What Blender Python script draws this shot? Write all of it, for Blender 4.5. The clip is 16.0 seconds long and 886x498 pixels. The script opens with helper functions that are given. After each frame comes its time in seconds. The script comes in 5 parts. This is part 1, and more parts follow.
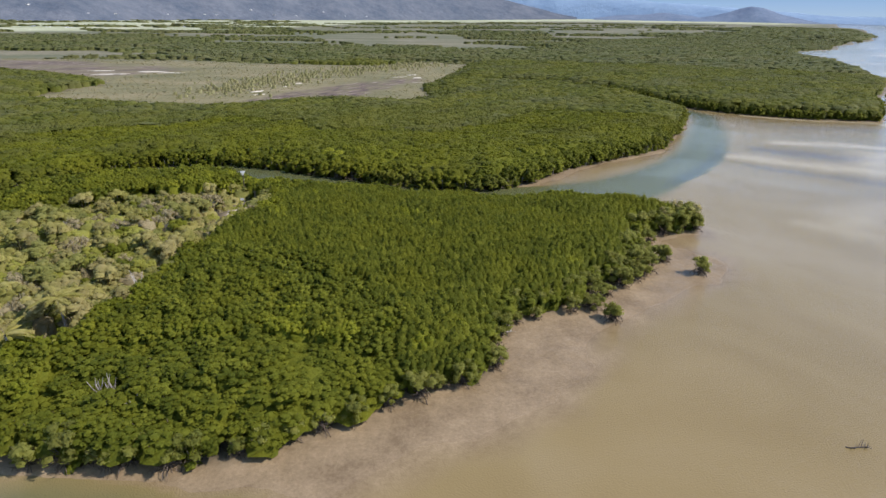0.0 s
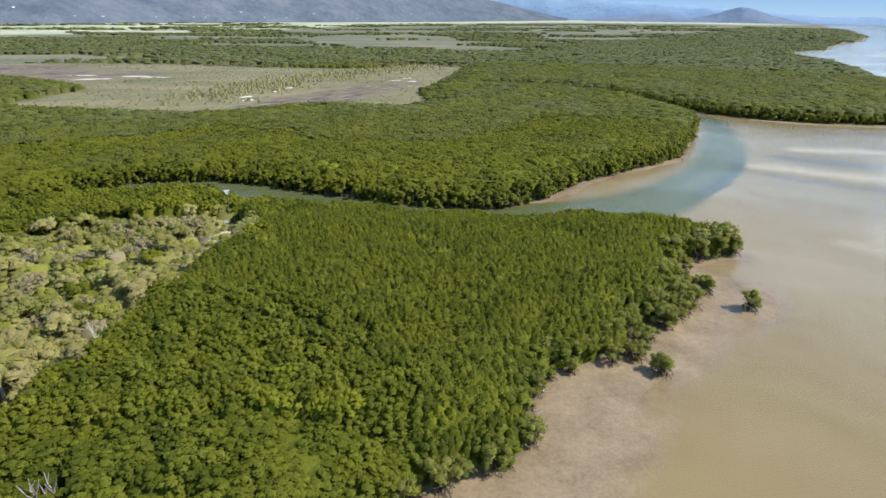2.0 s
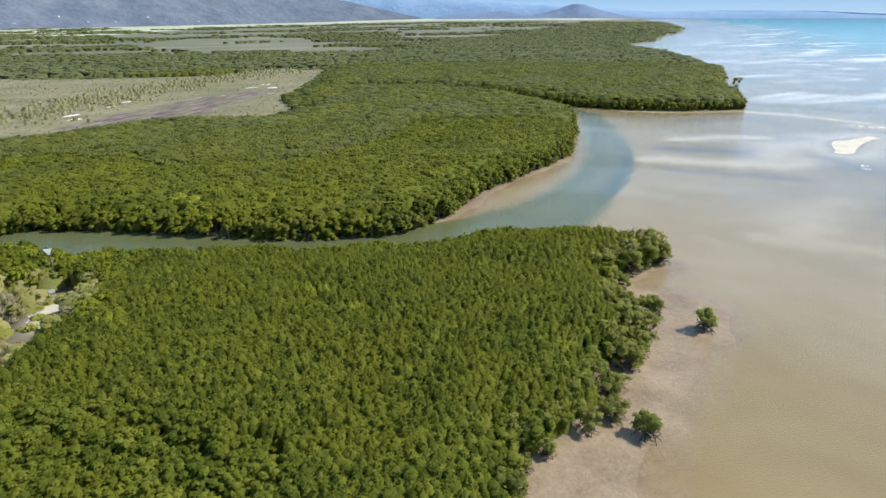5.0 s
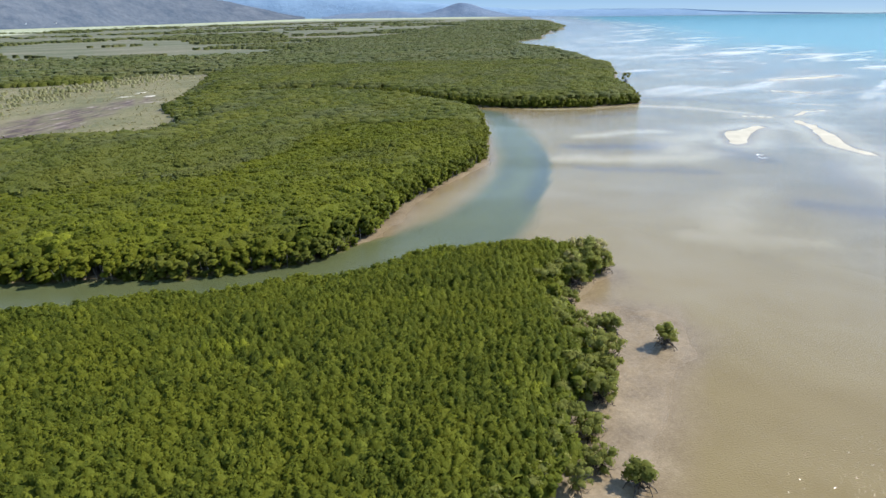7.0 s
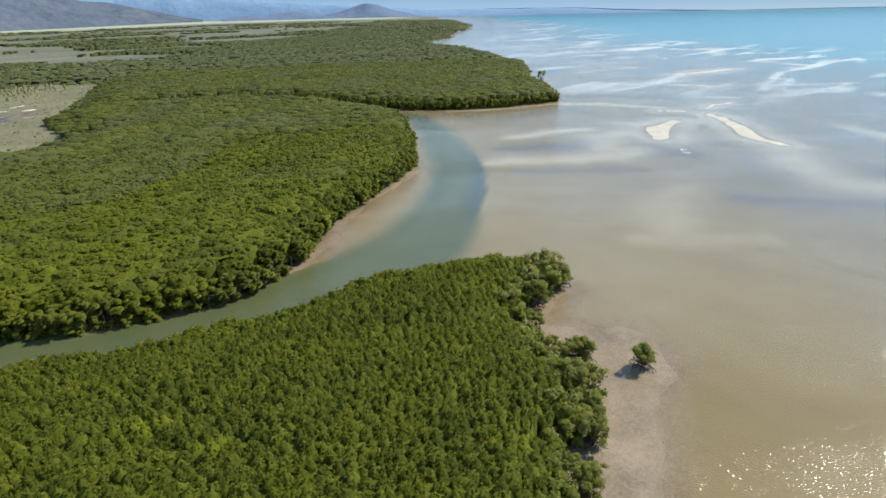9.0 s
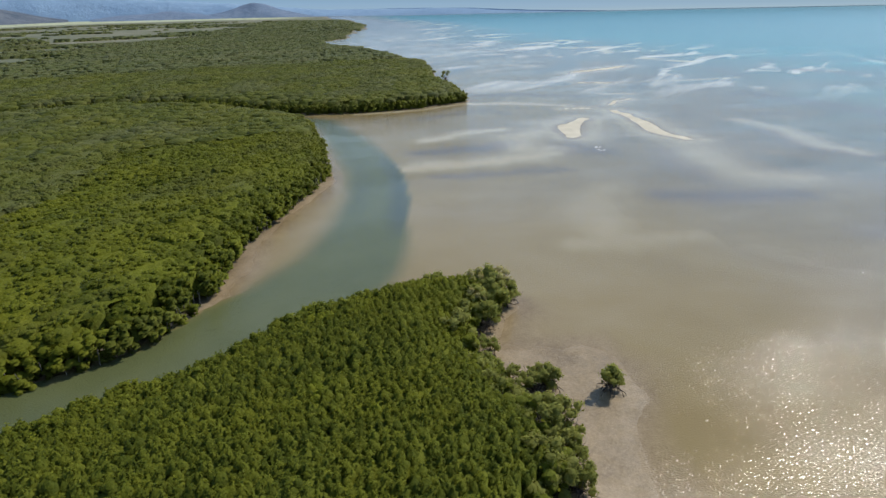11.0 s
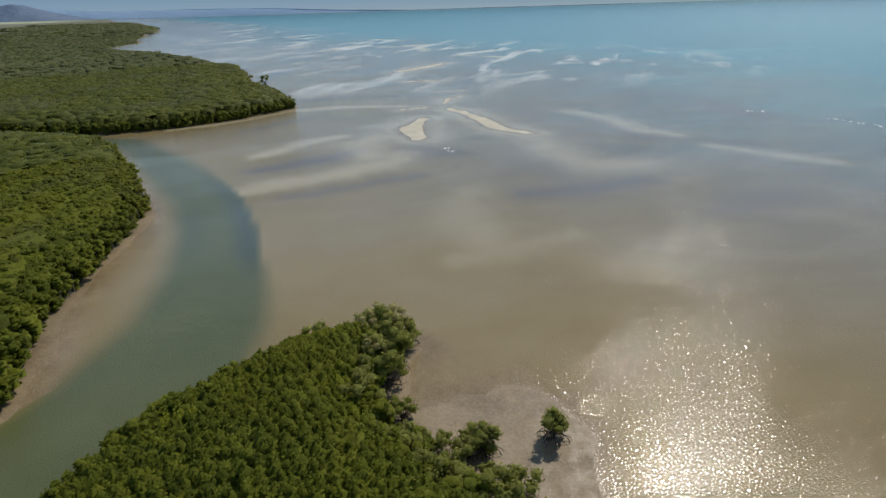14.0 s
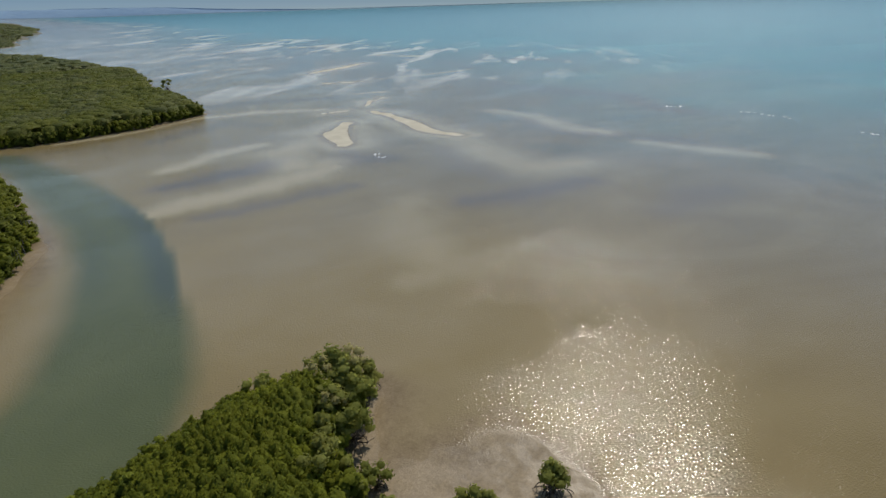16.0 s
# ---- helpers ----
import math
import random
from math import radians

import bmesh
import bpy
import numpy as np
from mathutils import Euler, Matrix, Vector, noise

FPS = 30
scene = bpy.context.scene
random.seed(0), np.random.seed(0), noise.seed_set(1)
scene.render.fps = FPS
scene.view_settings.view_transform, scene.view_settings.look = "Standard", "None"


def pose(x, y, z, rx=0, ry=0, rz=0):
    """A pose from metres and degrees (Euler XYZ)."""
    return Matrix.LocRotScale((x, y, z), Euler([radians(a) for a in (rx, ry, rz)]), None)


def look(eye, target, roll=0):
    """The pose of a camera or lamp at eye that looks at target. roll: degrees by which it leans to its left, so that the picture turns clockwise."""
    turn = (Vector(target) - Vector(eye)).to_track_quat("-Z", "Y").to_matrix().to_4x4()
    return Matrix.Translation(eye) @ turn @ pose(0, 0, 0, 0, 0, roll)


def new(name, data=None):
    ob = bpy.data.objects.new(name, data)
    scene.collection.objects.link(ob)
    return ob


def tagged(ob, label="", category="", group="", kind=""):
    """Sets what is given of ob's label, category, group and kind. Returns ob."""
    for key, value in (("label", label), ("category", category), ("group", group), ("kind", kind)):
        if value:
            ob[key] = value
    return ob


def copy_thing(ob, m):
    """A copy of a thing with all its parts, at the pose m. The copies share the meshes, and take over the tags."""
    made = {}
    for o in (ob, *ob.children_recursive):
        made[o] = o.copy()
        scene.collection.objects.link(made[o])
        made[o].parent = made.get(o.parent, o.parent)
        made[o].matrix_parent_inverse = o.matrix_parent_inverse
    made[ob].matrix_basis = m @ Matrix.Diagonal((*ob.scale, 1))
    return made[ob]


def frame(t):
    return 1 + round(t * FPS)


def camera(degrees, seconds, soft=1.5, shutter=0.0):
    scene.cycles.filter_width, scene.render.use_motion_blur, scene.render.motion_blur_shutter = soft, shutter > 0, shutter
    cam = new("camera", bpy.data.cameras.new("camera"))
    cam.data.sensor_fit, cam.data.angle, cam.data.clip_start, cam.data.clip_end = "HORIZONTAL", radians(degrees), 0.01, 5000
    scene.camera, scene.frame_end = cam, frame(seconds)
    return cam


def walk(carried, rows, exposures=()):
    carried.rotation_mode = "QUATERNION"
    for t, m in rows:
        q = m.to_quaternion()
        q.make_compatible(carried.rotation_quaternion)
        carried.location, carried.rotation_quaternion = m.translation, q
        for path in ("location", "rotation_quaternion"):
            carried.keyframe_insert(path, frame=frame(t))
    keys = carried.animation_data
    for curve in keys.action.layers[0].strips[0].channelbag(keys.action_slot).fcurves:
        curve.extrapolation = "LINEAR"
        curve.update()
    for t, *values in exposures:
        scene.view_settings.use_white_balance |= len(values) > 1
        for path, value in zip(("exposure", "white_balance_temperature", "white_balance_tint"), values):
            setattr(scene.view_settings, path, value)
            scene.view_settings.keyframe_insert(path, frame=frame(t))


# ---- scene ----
cam = camera(76.3, 16.0)
PATH = [
    (0, (0.936, -0.521, 44.153), (0.95, 1.326, 43.387), 0.9),
    (0.5, (-0.017, 3.255, 44.129), (-0.002, 5.103, 43.364), 0.9),
    (1, (-0.856, 7.014, 44.089), (-0.837, 8.862, 43.325), 0.9),
    (1.5, (-1.617, 10.653, 43.996), (-1.588, 12.502, 43.233), 0.8),
    (2, (-2.329, 14.296, 43.896), (-2.289, 16.145, 43.135), 0.7),
    (2.5, (-3.079, 17.874, 43.729), (-2.983, 19.722, 42.97), 0.5),
    (3, (-3.78, 21.329, 43.525), (-3.592, 23.17, 42.768), 0.2),
    (3.5, (-4.546, 24.668, 43.37), (-4.248, 26.495, 42.613), -0.0),
    (4, (-5.134, 27.999, 43.291), (-4.757, 29.811, 42.533), -0.2),
    (6.5, (-6.981, 43.998, 43.326), (-6.307, 45.719, 42.561), -0.6),
    (7, (-7.002, 46.973, 43.338), (-6.216, 48.645, 42.572), -0.8),
    (7.5, (-6.686, 49.803, 43.347), (-5.848, 51.449, 42.581), -0.9),
    (8, (-6.427, 52.618, 43.343), (-5.534, 54.235, 42.576), -1.1),
    (8.5, (-6.206, 55.335, 43.351), (-5.246, 56.913, 42.583), -1.2),
    (9, (-5.859, 58.003, 43.344), (-4.833, 59.538, 42.574), -1.4),
    (11.5, (-2.564, 71.138, 42.788), (-1.207, 72.384, 42.009), -1.6),
    (12, (-1.667, 73.649, 42.735), (-0.227, 74.794, 41.952), -2.0),
    (12.5, (-0.603, 76.0, 42.645), (0.905, 77.052, 41.858), -1.9),
    (13, (0.653, 78.38, 42.568), (2.218, 79.345, 41.78), -2.0),
    (13.5, (2.037, 80.651, 42.46), (3.625, 81.577, 41.671), -2.0),
    (14, (3.515, 82.793, 42.318), (5.132, 83.665, 41.527), -1.8),
    (14.5, (5.036, 84.886, 42.177), (6.694, 85.673, 41.382), -2.0),
    (15, (6.689, 86.986, 42.067), (8.381, 87.693, 41.268), -1.9),
    (15.5, (8.47, 89.044, 41.985), (10.186, 89.69, 41.186), -1.9),
    (16, (10.306, 91.056, 41.922), (12.031, 91.675, 41.121), -1.8),
]
EXPOSURES = [(0.0, 0.64, 7050, 19), (0.8, 0.75, 7000, 16), (3.5, 0.93, 6800, 12), (7.5, 0.82, 6750, 11), (9.0, 0.66, 6900, 10), (12.0, 0.14, 7100, 11), (16.0, -0.15, 7400, 10)]
walk(cam, [(t, look(eye, target, roll)) for t, eye, target, roll in PATH], EXPOSURES)

# ---- daylight ----
SUN_ELEVATION, SUN_AZIMUTH = 47.5, 94.5      # degrees; azimuth clockwise from +y
world = bpy.data.worlds.new("world")
scene.world = world
world.use_nodes = True
sky = world.node_tree.nodes.new("ShaderNodeTexSky")
sky.sky_type, sky.sun_disc = "NISHITA", False
sky.sun_elevation, sky.sun_rotation = radians(SUN_ELEVATION), radians(SUN_AZIMUTH)
sky.dust_density, sky.air_density, sky.ozone_density = 0.0, 1.0, 2.5
world.node_tree.links.new(sky.outputs[0], world.node_tree.nodes["Background"].inputs[0])
world.node_tree.nodes["Background"].inputs[1].default_value = 0.15
sun = new("sun", bpy.data.lights.new("sun", "SUN"))
sun.data.energy, sun.data.angle, sun.data.color = 3.4, radians(0.6), (1.0, 0.99, 0.96)
sun_way = Vector((math.sin(radians(SUN_AZIMUTH)) * math.cos(radians(SUN_ELEVATION)),
                  math.cos(radians(SUN_AZIMUTH)) * math.cos(radians(SUN_ELEVATION)), math.sin(radians(SUN_ELEVATION))))
sun.matrix_world = look(sun_way * 200, (0, 0, 0))


# ---- materials ----
class Nodes:
    """A short way to write a node material."""

    def __init__(self, name):
        self.material = bpy.data.materials.new(name)
        self.material.use_nodes = True
        self.tree = self.material.node_tree
        self.bsdf = self.tree.nodes["Principled BSDF"]
        self.out = self.tree.nodes["Material Output"]

    def add(self, kind, **settings):
        node = self.tree.nodes.new(kind)
        for key, value in settings.items():
            setattr(node, key, value)
        return node

    def link(self, a, b):
        self.tree.links.new(a, b)

    def place(self):
        return self.add("ShaderNodeNewGeometry").outputs["Position"]

    def noise(self, scale, detail=4.0, rough=0.55, vector=None, distortion=0.0):
        node = self.add("ShaderNodeTexNoise")
        node.inputs["Scale"].default_value = scale
        node.inputs["Detail"].default_value = detail
        node.inputs["Roughness"].default_value = rough
        node.inputs["Distortion"].default_value = distortion
        self.link(vector or self.place(), node.inputs["Vector"])
        return node.outputs["Fac"]

    def stretched(self, along, across, turn):
        """World places turned by some degrees, then scaled by different amounts along and across."""
        node = self.add("ShaderNodeMapping", vector_type="TEXTURE")
        node.inputs["Rotation"].default_value = (0, 0, radians(turn))
        node.inputs["Scale"].default_value = (along, across, 1)
        self.link(self.place(), node.inputs["Vector"])
        return node.outputs[0]

    def ramp(self, fac, stops):
        node = self.add("ShaderNodeValToRGB")
        e = node.color_ramp.elements
        while len(e) < len(stops):
            e.new(0.5)
        for one, (pos, col) in zip(e, stops):
            one.position = pos
            one.color = (*col, 1) if isinstance(col, tuple) else (col, col, col, 1)
        self.link(fac, node.inputs[0])
        return node.outputs[0]

    def mix(self, fac, a, b, blend="MIX"):
        node = self.add("ShaderNodeMix", data_type="RGBA", blend_type=blend)
        for value, socket in ((fac, node.inputs[0]), (a, node.inputs[6]), (b, node.inputs[7])):
            if isinstance(value, tuple):
                socket.default_value = (*value, 1)
            elif isinstance(value, (int, float)):
                socket.default_value = value
            else:
                self.link(value, socket)
        return node.outputs[2]

    def math(self, what, a, b=0.0, clamp=False):
        node = self.add("ShaderNodeMath", operation=what, use_clamp=clamp)
        for value, socket in ((a, node.inputs[0]), (b, node.inputs[1])):
            if isinstance(value, (int, float)):
                socket.default_value = value
            else:
                self.link(value, socket)
        return node.outputs[0]

    def attribute(self, name):
        return self.add("ShaderNodeAttribute", attribute_name=name).outputs["Fac"]

    def bump(self, height, strength, distance):
        node = self.add("ShaderNodeBump")
        node.inputs["Strength"].default_value = strength
        node.inputs["Distance"].default_value = distance
        self.link(height, node.inputs["Height"])
        self.link(node.outputs[0], self.bsdf.inputs["Normal"])
        return node.outputs[0]

    def finish(self, colour, rough=0.8, specular=0.3):
        if isinstance(colour, tuple):
            self.bsdf.inputs["Base Color"].default_value = (*colour, 1)
        else:
            self.link(colour, self.bsdf.inputs["Base Color"])
        self.bsdf.inputs["Roughness"].default_value = rough
        self.bsdf.inputs["Specular IOR Level"].default_value = specular
        return self.material


def foliage(name, dark, mid, light, patch=(0.12, 0.13, 0.02), patch_size=14.0, grain=1.6, through_light=0.5, grey=None, clump=3.6):
    """Leaves: a tint for each tree, another for each spray and clump, broad patches over the wood, a fine grain and a leafy relief."""
    n = Nodes(name)
    leaf = n.add("ShaderNodeNewGeometry").outputs["Random Per Island"]
    tree = n.math("FRACT", n.math("ADD", n.attribute("tint"), n.add("ShaderNodeObjectInfo").outputs["Random"]))
    fine = n.noise(grain, 5.0, 0.7)
    cell = n.add("ShaderNodeTexVoronoi")
    cell.inputs["Scale"].default_value = clump
    n.link(n.place(), cell.inputs["Vector"])
    chance = n.add("ShaderNodeSeparateColor")
    n.link(cell.outputs["Color"], chance.inputs[0])
    both = n.math("ADD", n.math("MULTIPLY", n.math("SUBTRACT", tree, 0.16), 0.56), n.math("MULTIPLY", n.math("SUBTRACT", leaf, 0.16), 0.24))
    both = n.math("ADD", both, n.math("MULTIPLY", n.math("SUBTRACT", chance.outputs[0], 0.4), 0.26))
    both = n.math("ADD", both, n.math("MULTIPLY", n.math("SUBTRACT", fine, 0.28), 0.85))
    colour = n.ramp(both, [(0.10, dark), (0.48, mid), (0.92, light)])
    broad = n.ramp(n.noise(1 / patch_size, 3.0), [(0.46, 0.0), (0.62, 0.8)])
    colour = n.mix(broad, colour, n.mix(0.55, colour, patch))
    if grey:
        other = n.ramp(n.noise(0.8 / patch_size, 4.0, 0.6, n.stretched(1.6, 0.8, 25)), [(0.50, 0.0), (0.62, 0.8)])
        colour = n.mix(other, colour, n.mix(0.65, colour, grey))
    n.finish(colour, 0.65, 0.1)
    relief = n.math("ADD", n.math("MULTIPLY", cell.outputs["Distance"], -1.0), n.noise(clump * 2.6, 2.0, 0.6))
    normal = n.bump(relief, 0.6, 0.3 / clump)
    glow = n.add("ShaderNodeBsdfTranslucent")
    n.link(n.mix(0.5, colour, light), glow.inputs[0])
    n.link(normal, glow.inputs["Normal"])
    both = n.add("ShaderNodeMixShader")
    both.inputs[0].default_value = through_light
    n.link(n.bsdf.outputs[0], both.inputs[1])
    n.link(glow.outputs[0], both.inputs[2])
    n.link(both.outputs[0], n.out.inputs[0])
    return n.material


def bark_material(name, dark, light):
    n = Nodes(name)
    fac = n.noise(3.0, 5.0)
    n.bump(fac, 0.5, 0.03)
    return n.finish(n.ramp(fac, [(0.3, dark), (0.7, light)]), 0.9, 0.2)


def plain_material(name, colour, rough=0.7):
    n = Nodes(name)
    fac = n.noise(0.6, 4.0)
    dim = tuple(c * 0.75 for c in colour)
    return n.finish(n.ramp(fac, [(0.3, dim), (0.7, colour)]), rough)


LEAF = foliage("mangrove_leaves", (0.073, 0.095, 0.012), (0.131, 0.155, 0.018), (0.227, 0.248, 0.033), (0.210, 0.221, 0.021), 8.0)
LEAF_YOUNG = foliage("young_mangrove_leaves", (0.067, 0.088, 0.011), (0.121, 0.144, 0.017), (0.209, 0.230, 0.029), (0.194, 0.204, 0.019), 8.0)
LEAF_FRINGE = foliage("fringe_leaves", (0.144, 0.164, 0.034), (0.235, 0.252, 0.056), (0.342, 0.352, 0.097), (0.278, 0.274, 0.077), 6.0, 1.6, 0.6)
LEAF_LIME = foliage("lime_leaves", (0.124, 0.148, 0.014), (0.200, 0.225, 0.022), (0.308, 0.323, 0.034))
LEAF_PALE = foliage("woodland_leaves", (0.215, 0.216, 0.056), (0.333, 0.322, 0.092), (0.468, 0.431, 0.156), (0.353, 0.284, 0.166), 9.0)
LEAF_GREY = foliage("grey_leaves", (0.242, 0.213, 0.111), (0.365, 0.317, 0.177), (0.494, 0.426, 0.256), (0.381, 0.317, 0.181), 9.0)
LEAF_BUSH = foliage("bush_leaves", (0.150, 0.170, 0.040), (0.233, 0.246, 0.066), (0.339, 0.336, 0.114), (0.276, 0.264, 0.084), 9.0)
LEAF_YELLOW = foliage("yellow_leaves", (0.202, 0.213, 0.036), (0.303, 0.315, 0.060), (0.414, 0.423, 0.110), (0.329, 0.326, 0.074), 9.0)
LEAF_BANK = foliage("creek_leaves", (0.057, 0.070, 0.006), (0.098, 0.113, 0.009), (0.165, 0.181, 0.018), (0.162, 0.165, 0.012), 16.0, 0.9, 0.34, (0.099, 0.107, 0.025), 2.2)
LEAF_FAR = foliage("mainland_leaves", (0.066, 0.081, 0.014), (0.110, 0.125, 0.021), (0.164, 0.176, 0.040), (0.167, 0.165, 0.025), 22.0, 1.1, 0.36, (0.128, 0.134, 0.058), 1.5)
# Haze of distance is put into these leaf colours, paler and greyer.
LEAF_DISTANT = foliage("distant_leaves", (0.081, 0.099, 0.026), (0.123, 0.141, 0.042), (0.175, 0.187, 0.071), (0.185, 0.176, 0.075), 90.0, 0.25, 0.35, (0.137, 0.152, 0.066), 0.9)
LEAF_PALM = foliage("palm_leaves", (0.25, 0.243, 0.055), (0.40, 0.375, 0.11), (0.55, 0.50, 0.20), (0.40, 0.34, 0.11), 3.0)
GRASS = foliage("marsh_grass", (0.165, 0.158, 0.066), (0.235, 0.214, 0.098), (0.31, 0.27, 0.145), (0.25, 0.20, 0.125), 40.0)
LEAF_PAPERBARK = foliage("paperbark_leaves", (0.189, 0.196, 0.086), (0.277, 0.274, 0.130), (0.378, 0.362, 0.189), (0.290, 0.263, 0.137), 30.0)
BARK = bark_material("mangrove_bark", (0.045, 0.035, 0.028), (0.15, 0.12, 0.095))
BARK_STEM = bark_material("bank_stem_bark", (0.09, 0.08, 0.065), (0.24, 0.215, 0.18))
BARK_GREY = bark_material("grey_dead_wood", (0.17, 0.15, 0.13), (0.40, 0.37, 0.33))
BARK_PALE = bark_material("bleached_wood", (0.30, 0.27, 0.23), (0.62, 0.58, 0.52))
WHITE = plain_material("weathered_white_paint", (0.78, 0.77, 0.74))
ROOF = plain_material("pale_metal_roof", (0.62, 0.64, 0.66), 0.4)


def mud_colour(n):
    fine = n.math("ADD", n.math("MULTIPLY", n.noise(2.6, 5.0, 0.75), 0.65), n.math("MULTIPLY", n.noise(0.9, 5.0, 0.65), 0.35))
    medium = n.noise(0.16, 5.0)
    mud = n.ramp(n.math("ADD", n.math("MULTIPLY", fine, 0.6), n.math("MULTIPLY", medium, 0.4)),
                 [(0.40, (0.150, 0.106, 0.058)), (0.47, (0.200, 0.146, 0.083)), (0.53, (0.234, 0.173, 0.100)), (0.63, (0.298, 0.225, 0.135))])
    return mud, fine, medium


def ground_material():
    n = Nodes("ground_surface")
    mud, fine, medium = mud_colour(n)
    large = n.noise(0.010, 5.0, 0.6, n.stretched(2.2, 0.7, 8))
    sand = n.ramp(medium, [(0.3, (0.42, 0.375, 0.275)), (0.7, (0.55, 0.50, 0.385))])
    colour = n.mix(n.attribute("sand"), mud, sand)
    litter = n.ramp(medium, [(0.3, (0.05, 0.045, 0.03)), (0.7, (0.12, 0.10, 0.065))])
    colour = n.mix(n.attribute("land"), colour, litter)
    # Haze over the far plain is put into its colours as extra blue.
    plain = n.ramp(n.math("ADD", n.math("MULTIPLY", large, 0.6), n.math("MULTIPLY", medium, 0.4)),
                   [(0.36, (0.072, 0.088, 0.038)), (0.46, (0.100, 0.108, 0.052)), (0.53, (0.140, 0.134, 0.074)), (0.60, (0.20, 0.172, 0.108))])
    colour = n.mix(n.attribute("plain"), colour, plain)
    marsh = n.ramp(n.math("ADD", n.math("MULTIPLY", n.noise(0.7, 5.0, 0.75), 0.55), n.math("MULTIPLY", n.noise(0.03, 4.0, 0.6, n.stretched(2.0, 0.8, 20)), 0.45)), [(0.38, (0.080, 0.085, 0.034)), (0.47, (0.148, 0.138, 0.060)), (0.54, (0.196, 0.172, 0.082)), (0.64, (0.25, 0.205, 0.125))])
    colour = n.mix(n.attribute("marsh"), colour, marsh)
    pan = n.ramp(n.noise(0.22, 6.0, 0.7, n.stretched(3.4, 0.6, 58), 0.5), [(0.40, (0.052, 0.034, 0.027)), (0.49, (0.096, 0.064, 0.050)), (0.55, (0.165, 0.120, 0.092)), (0.61, (0.26, 0.21, 0.16)), (0.68, (0.50, 0.44, 0.36))])
    colour = n.mix(n.attribute("pan"), colour, pan)
    field = n.ramp(n.noise(0.012, 5.0, 0.6, n.stretched(3.0, 0.8, 5)), [(0.36, (0.12, 0.15, 0.07)), (0.43, (0.34, 0.37, 0.22)), (0.49, (0.44, 0.45, 0.30)), (0.54, (0.22, 0.26, 0.13)), (0.58, (0.46, 0.45, 0.31)), (0.66, (0.14, 0.17, 0.08))])
    colour = n.mix(n.attribute("field"), colour, field)
    n.bump(n.math("ADD", fine, medium), 0.5, 0.12)
    n.finish(colour, 0.78, 0.3)
    wet = n.ramp(n.noise(0.5, 5.0, 0.65), [(0.42, 0.40), (0.58, 0.64)])
    dry = n.math("MAXIMUM", n.math("MAXIMUM", n.attribute("land"), n.attribute("sand")), n.math("MAXIMUM", n.attribute("plain"), n.attribute("marsh")))
    n.link(n.mix(dry, wet, (0.8, 0.8, 0.8)), n.bsdf.inputs["Roughness"])
    return n.material


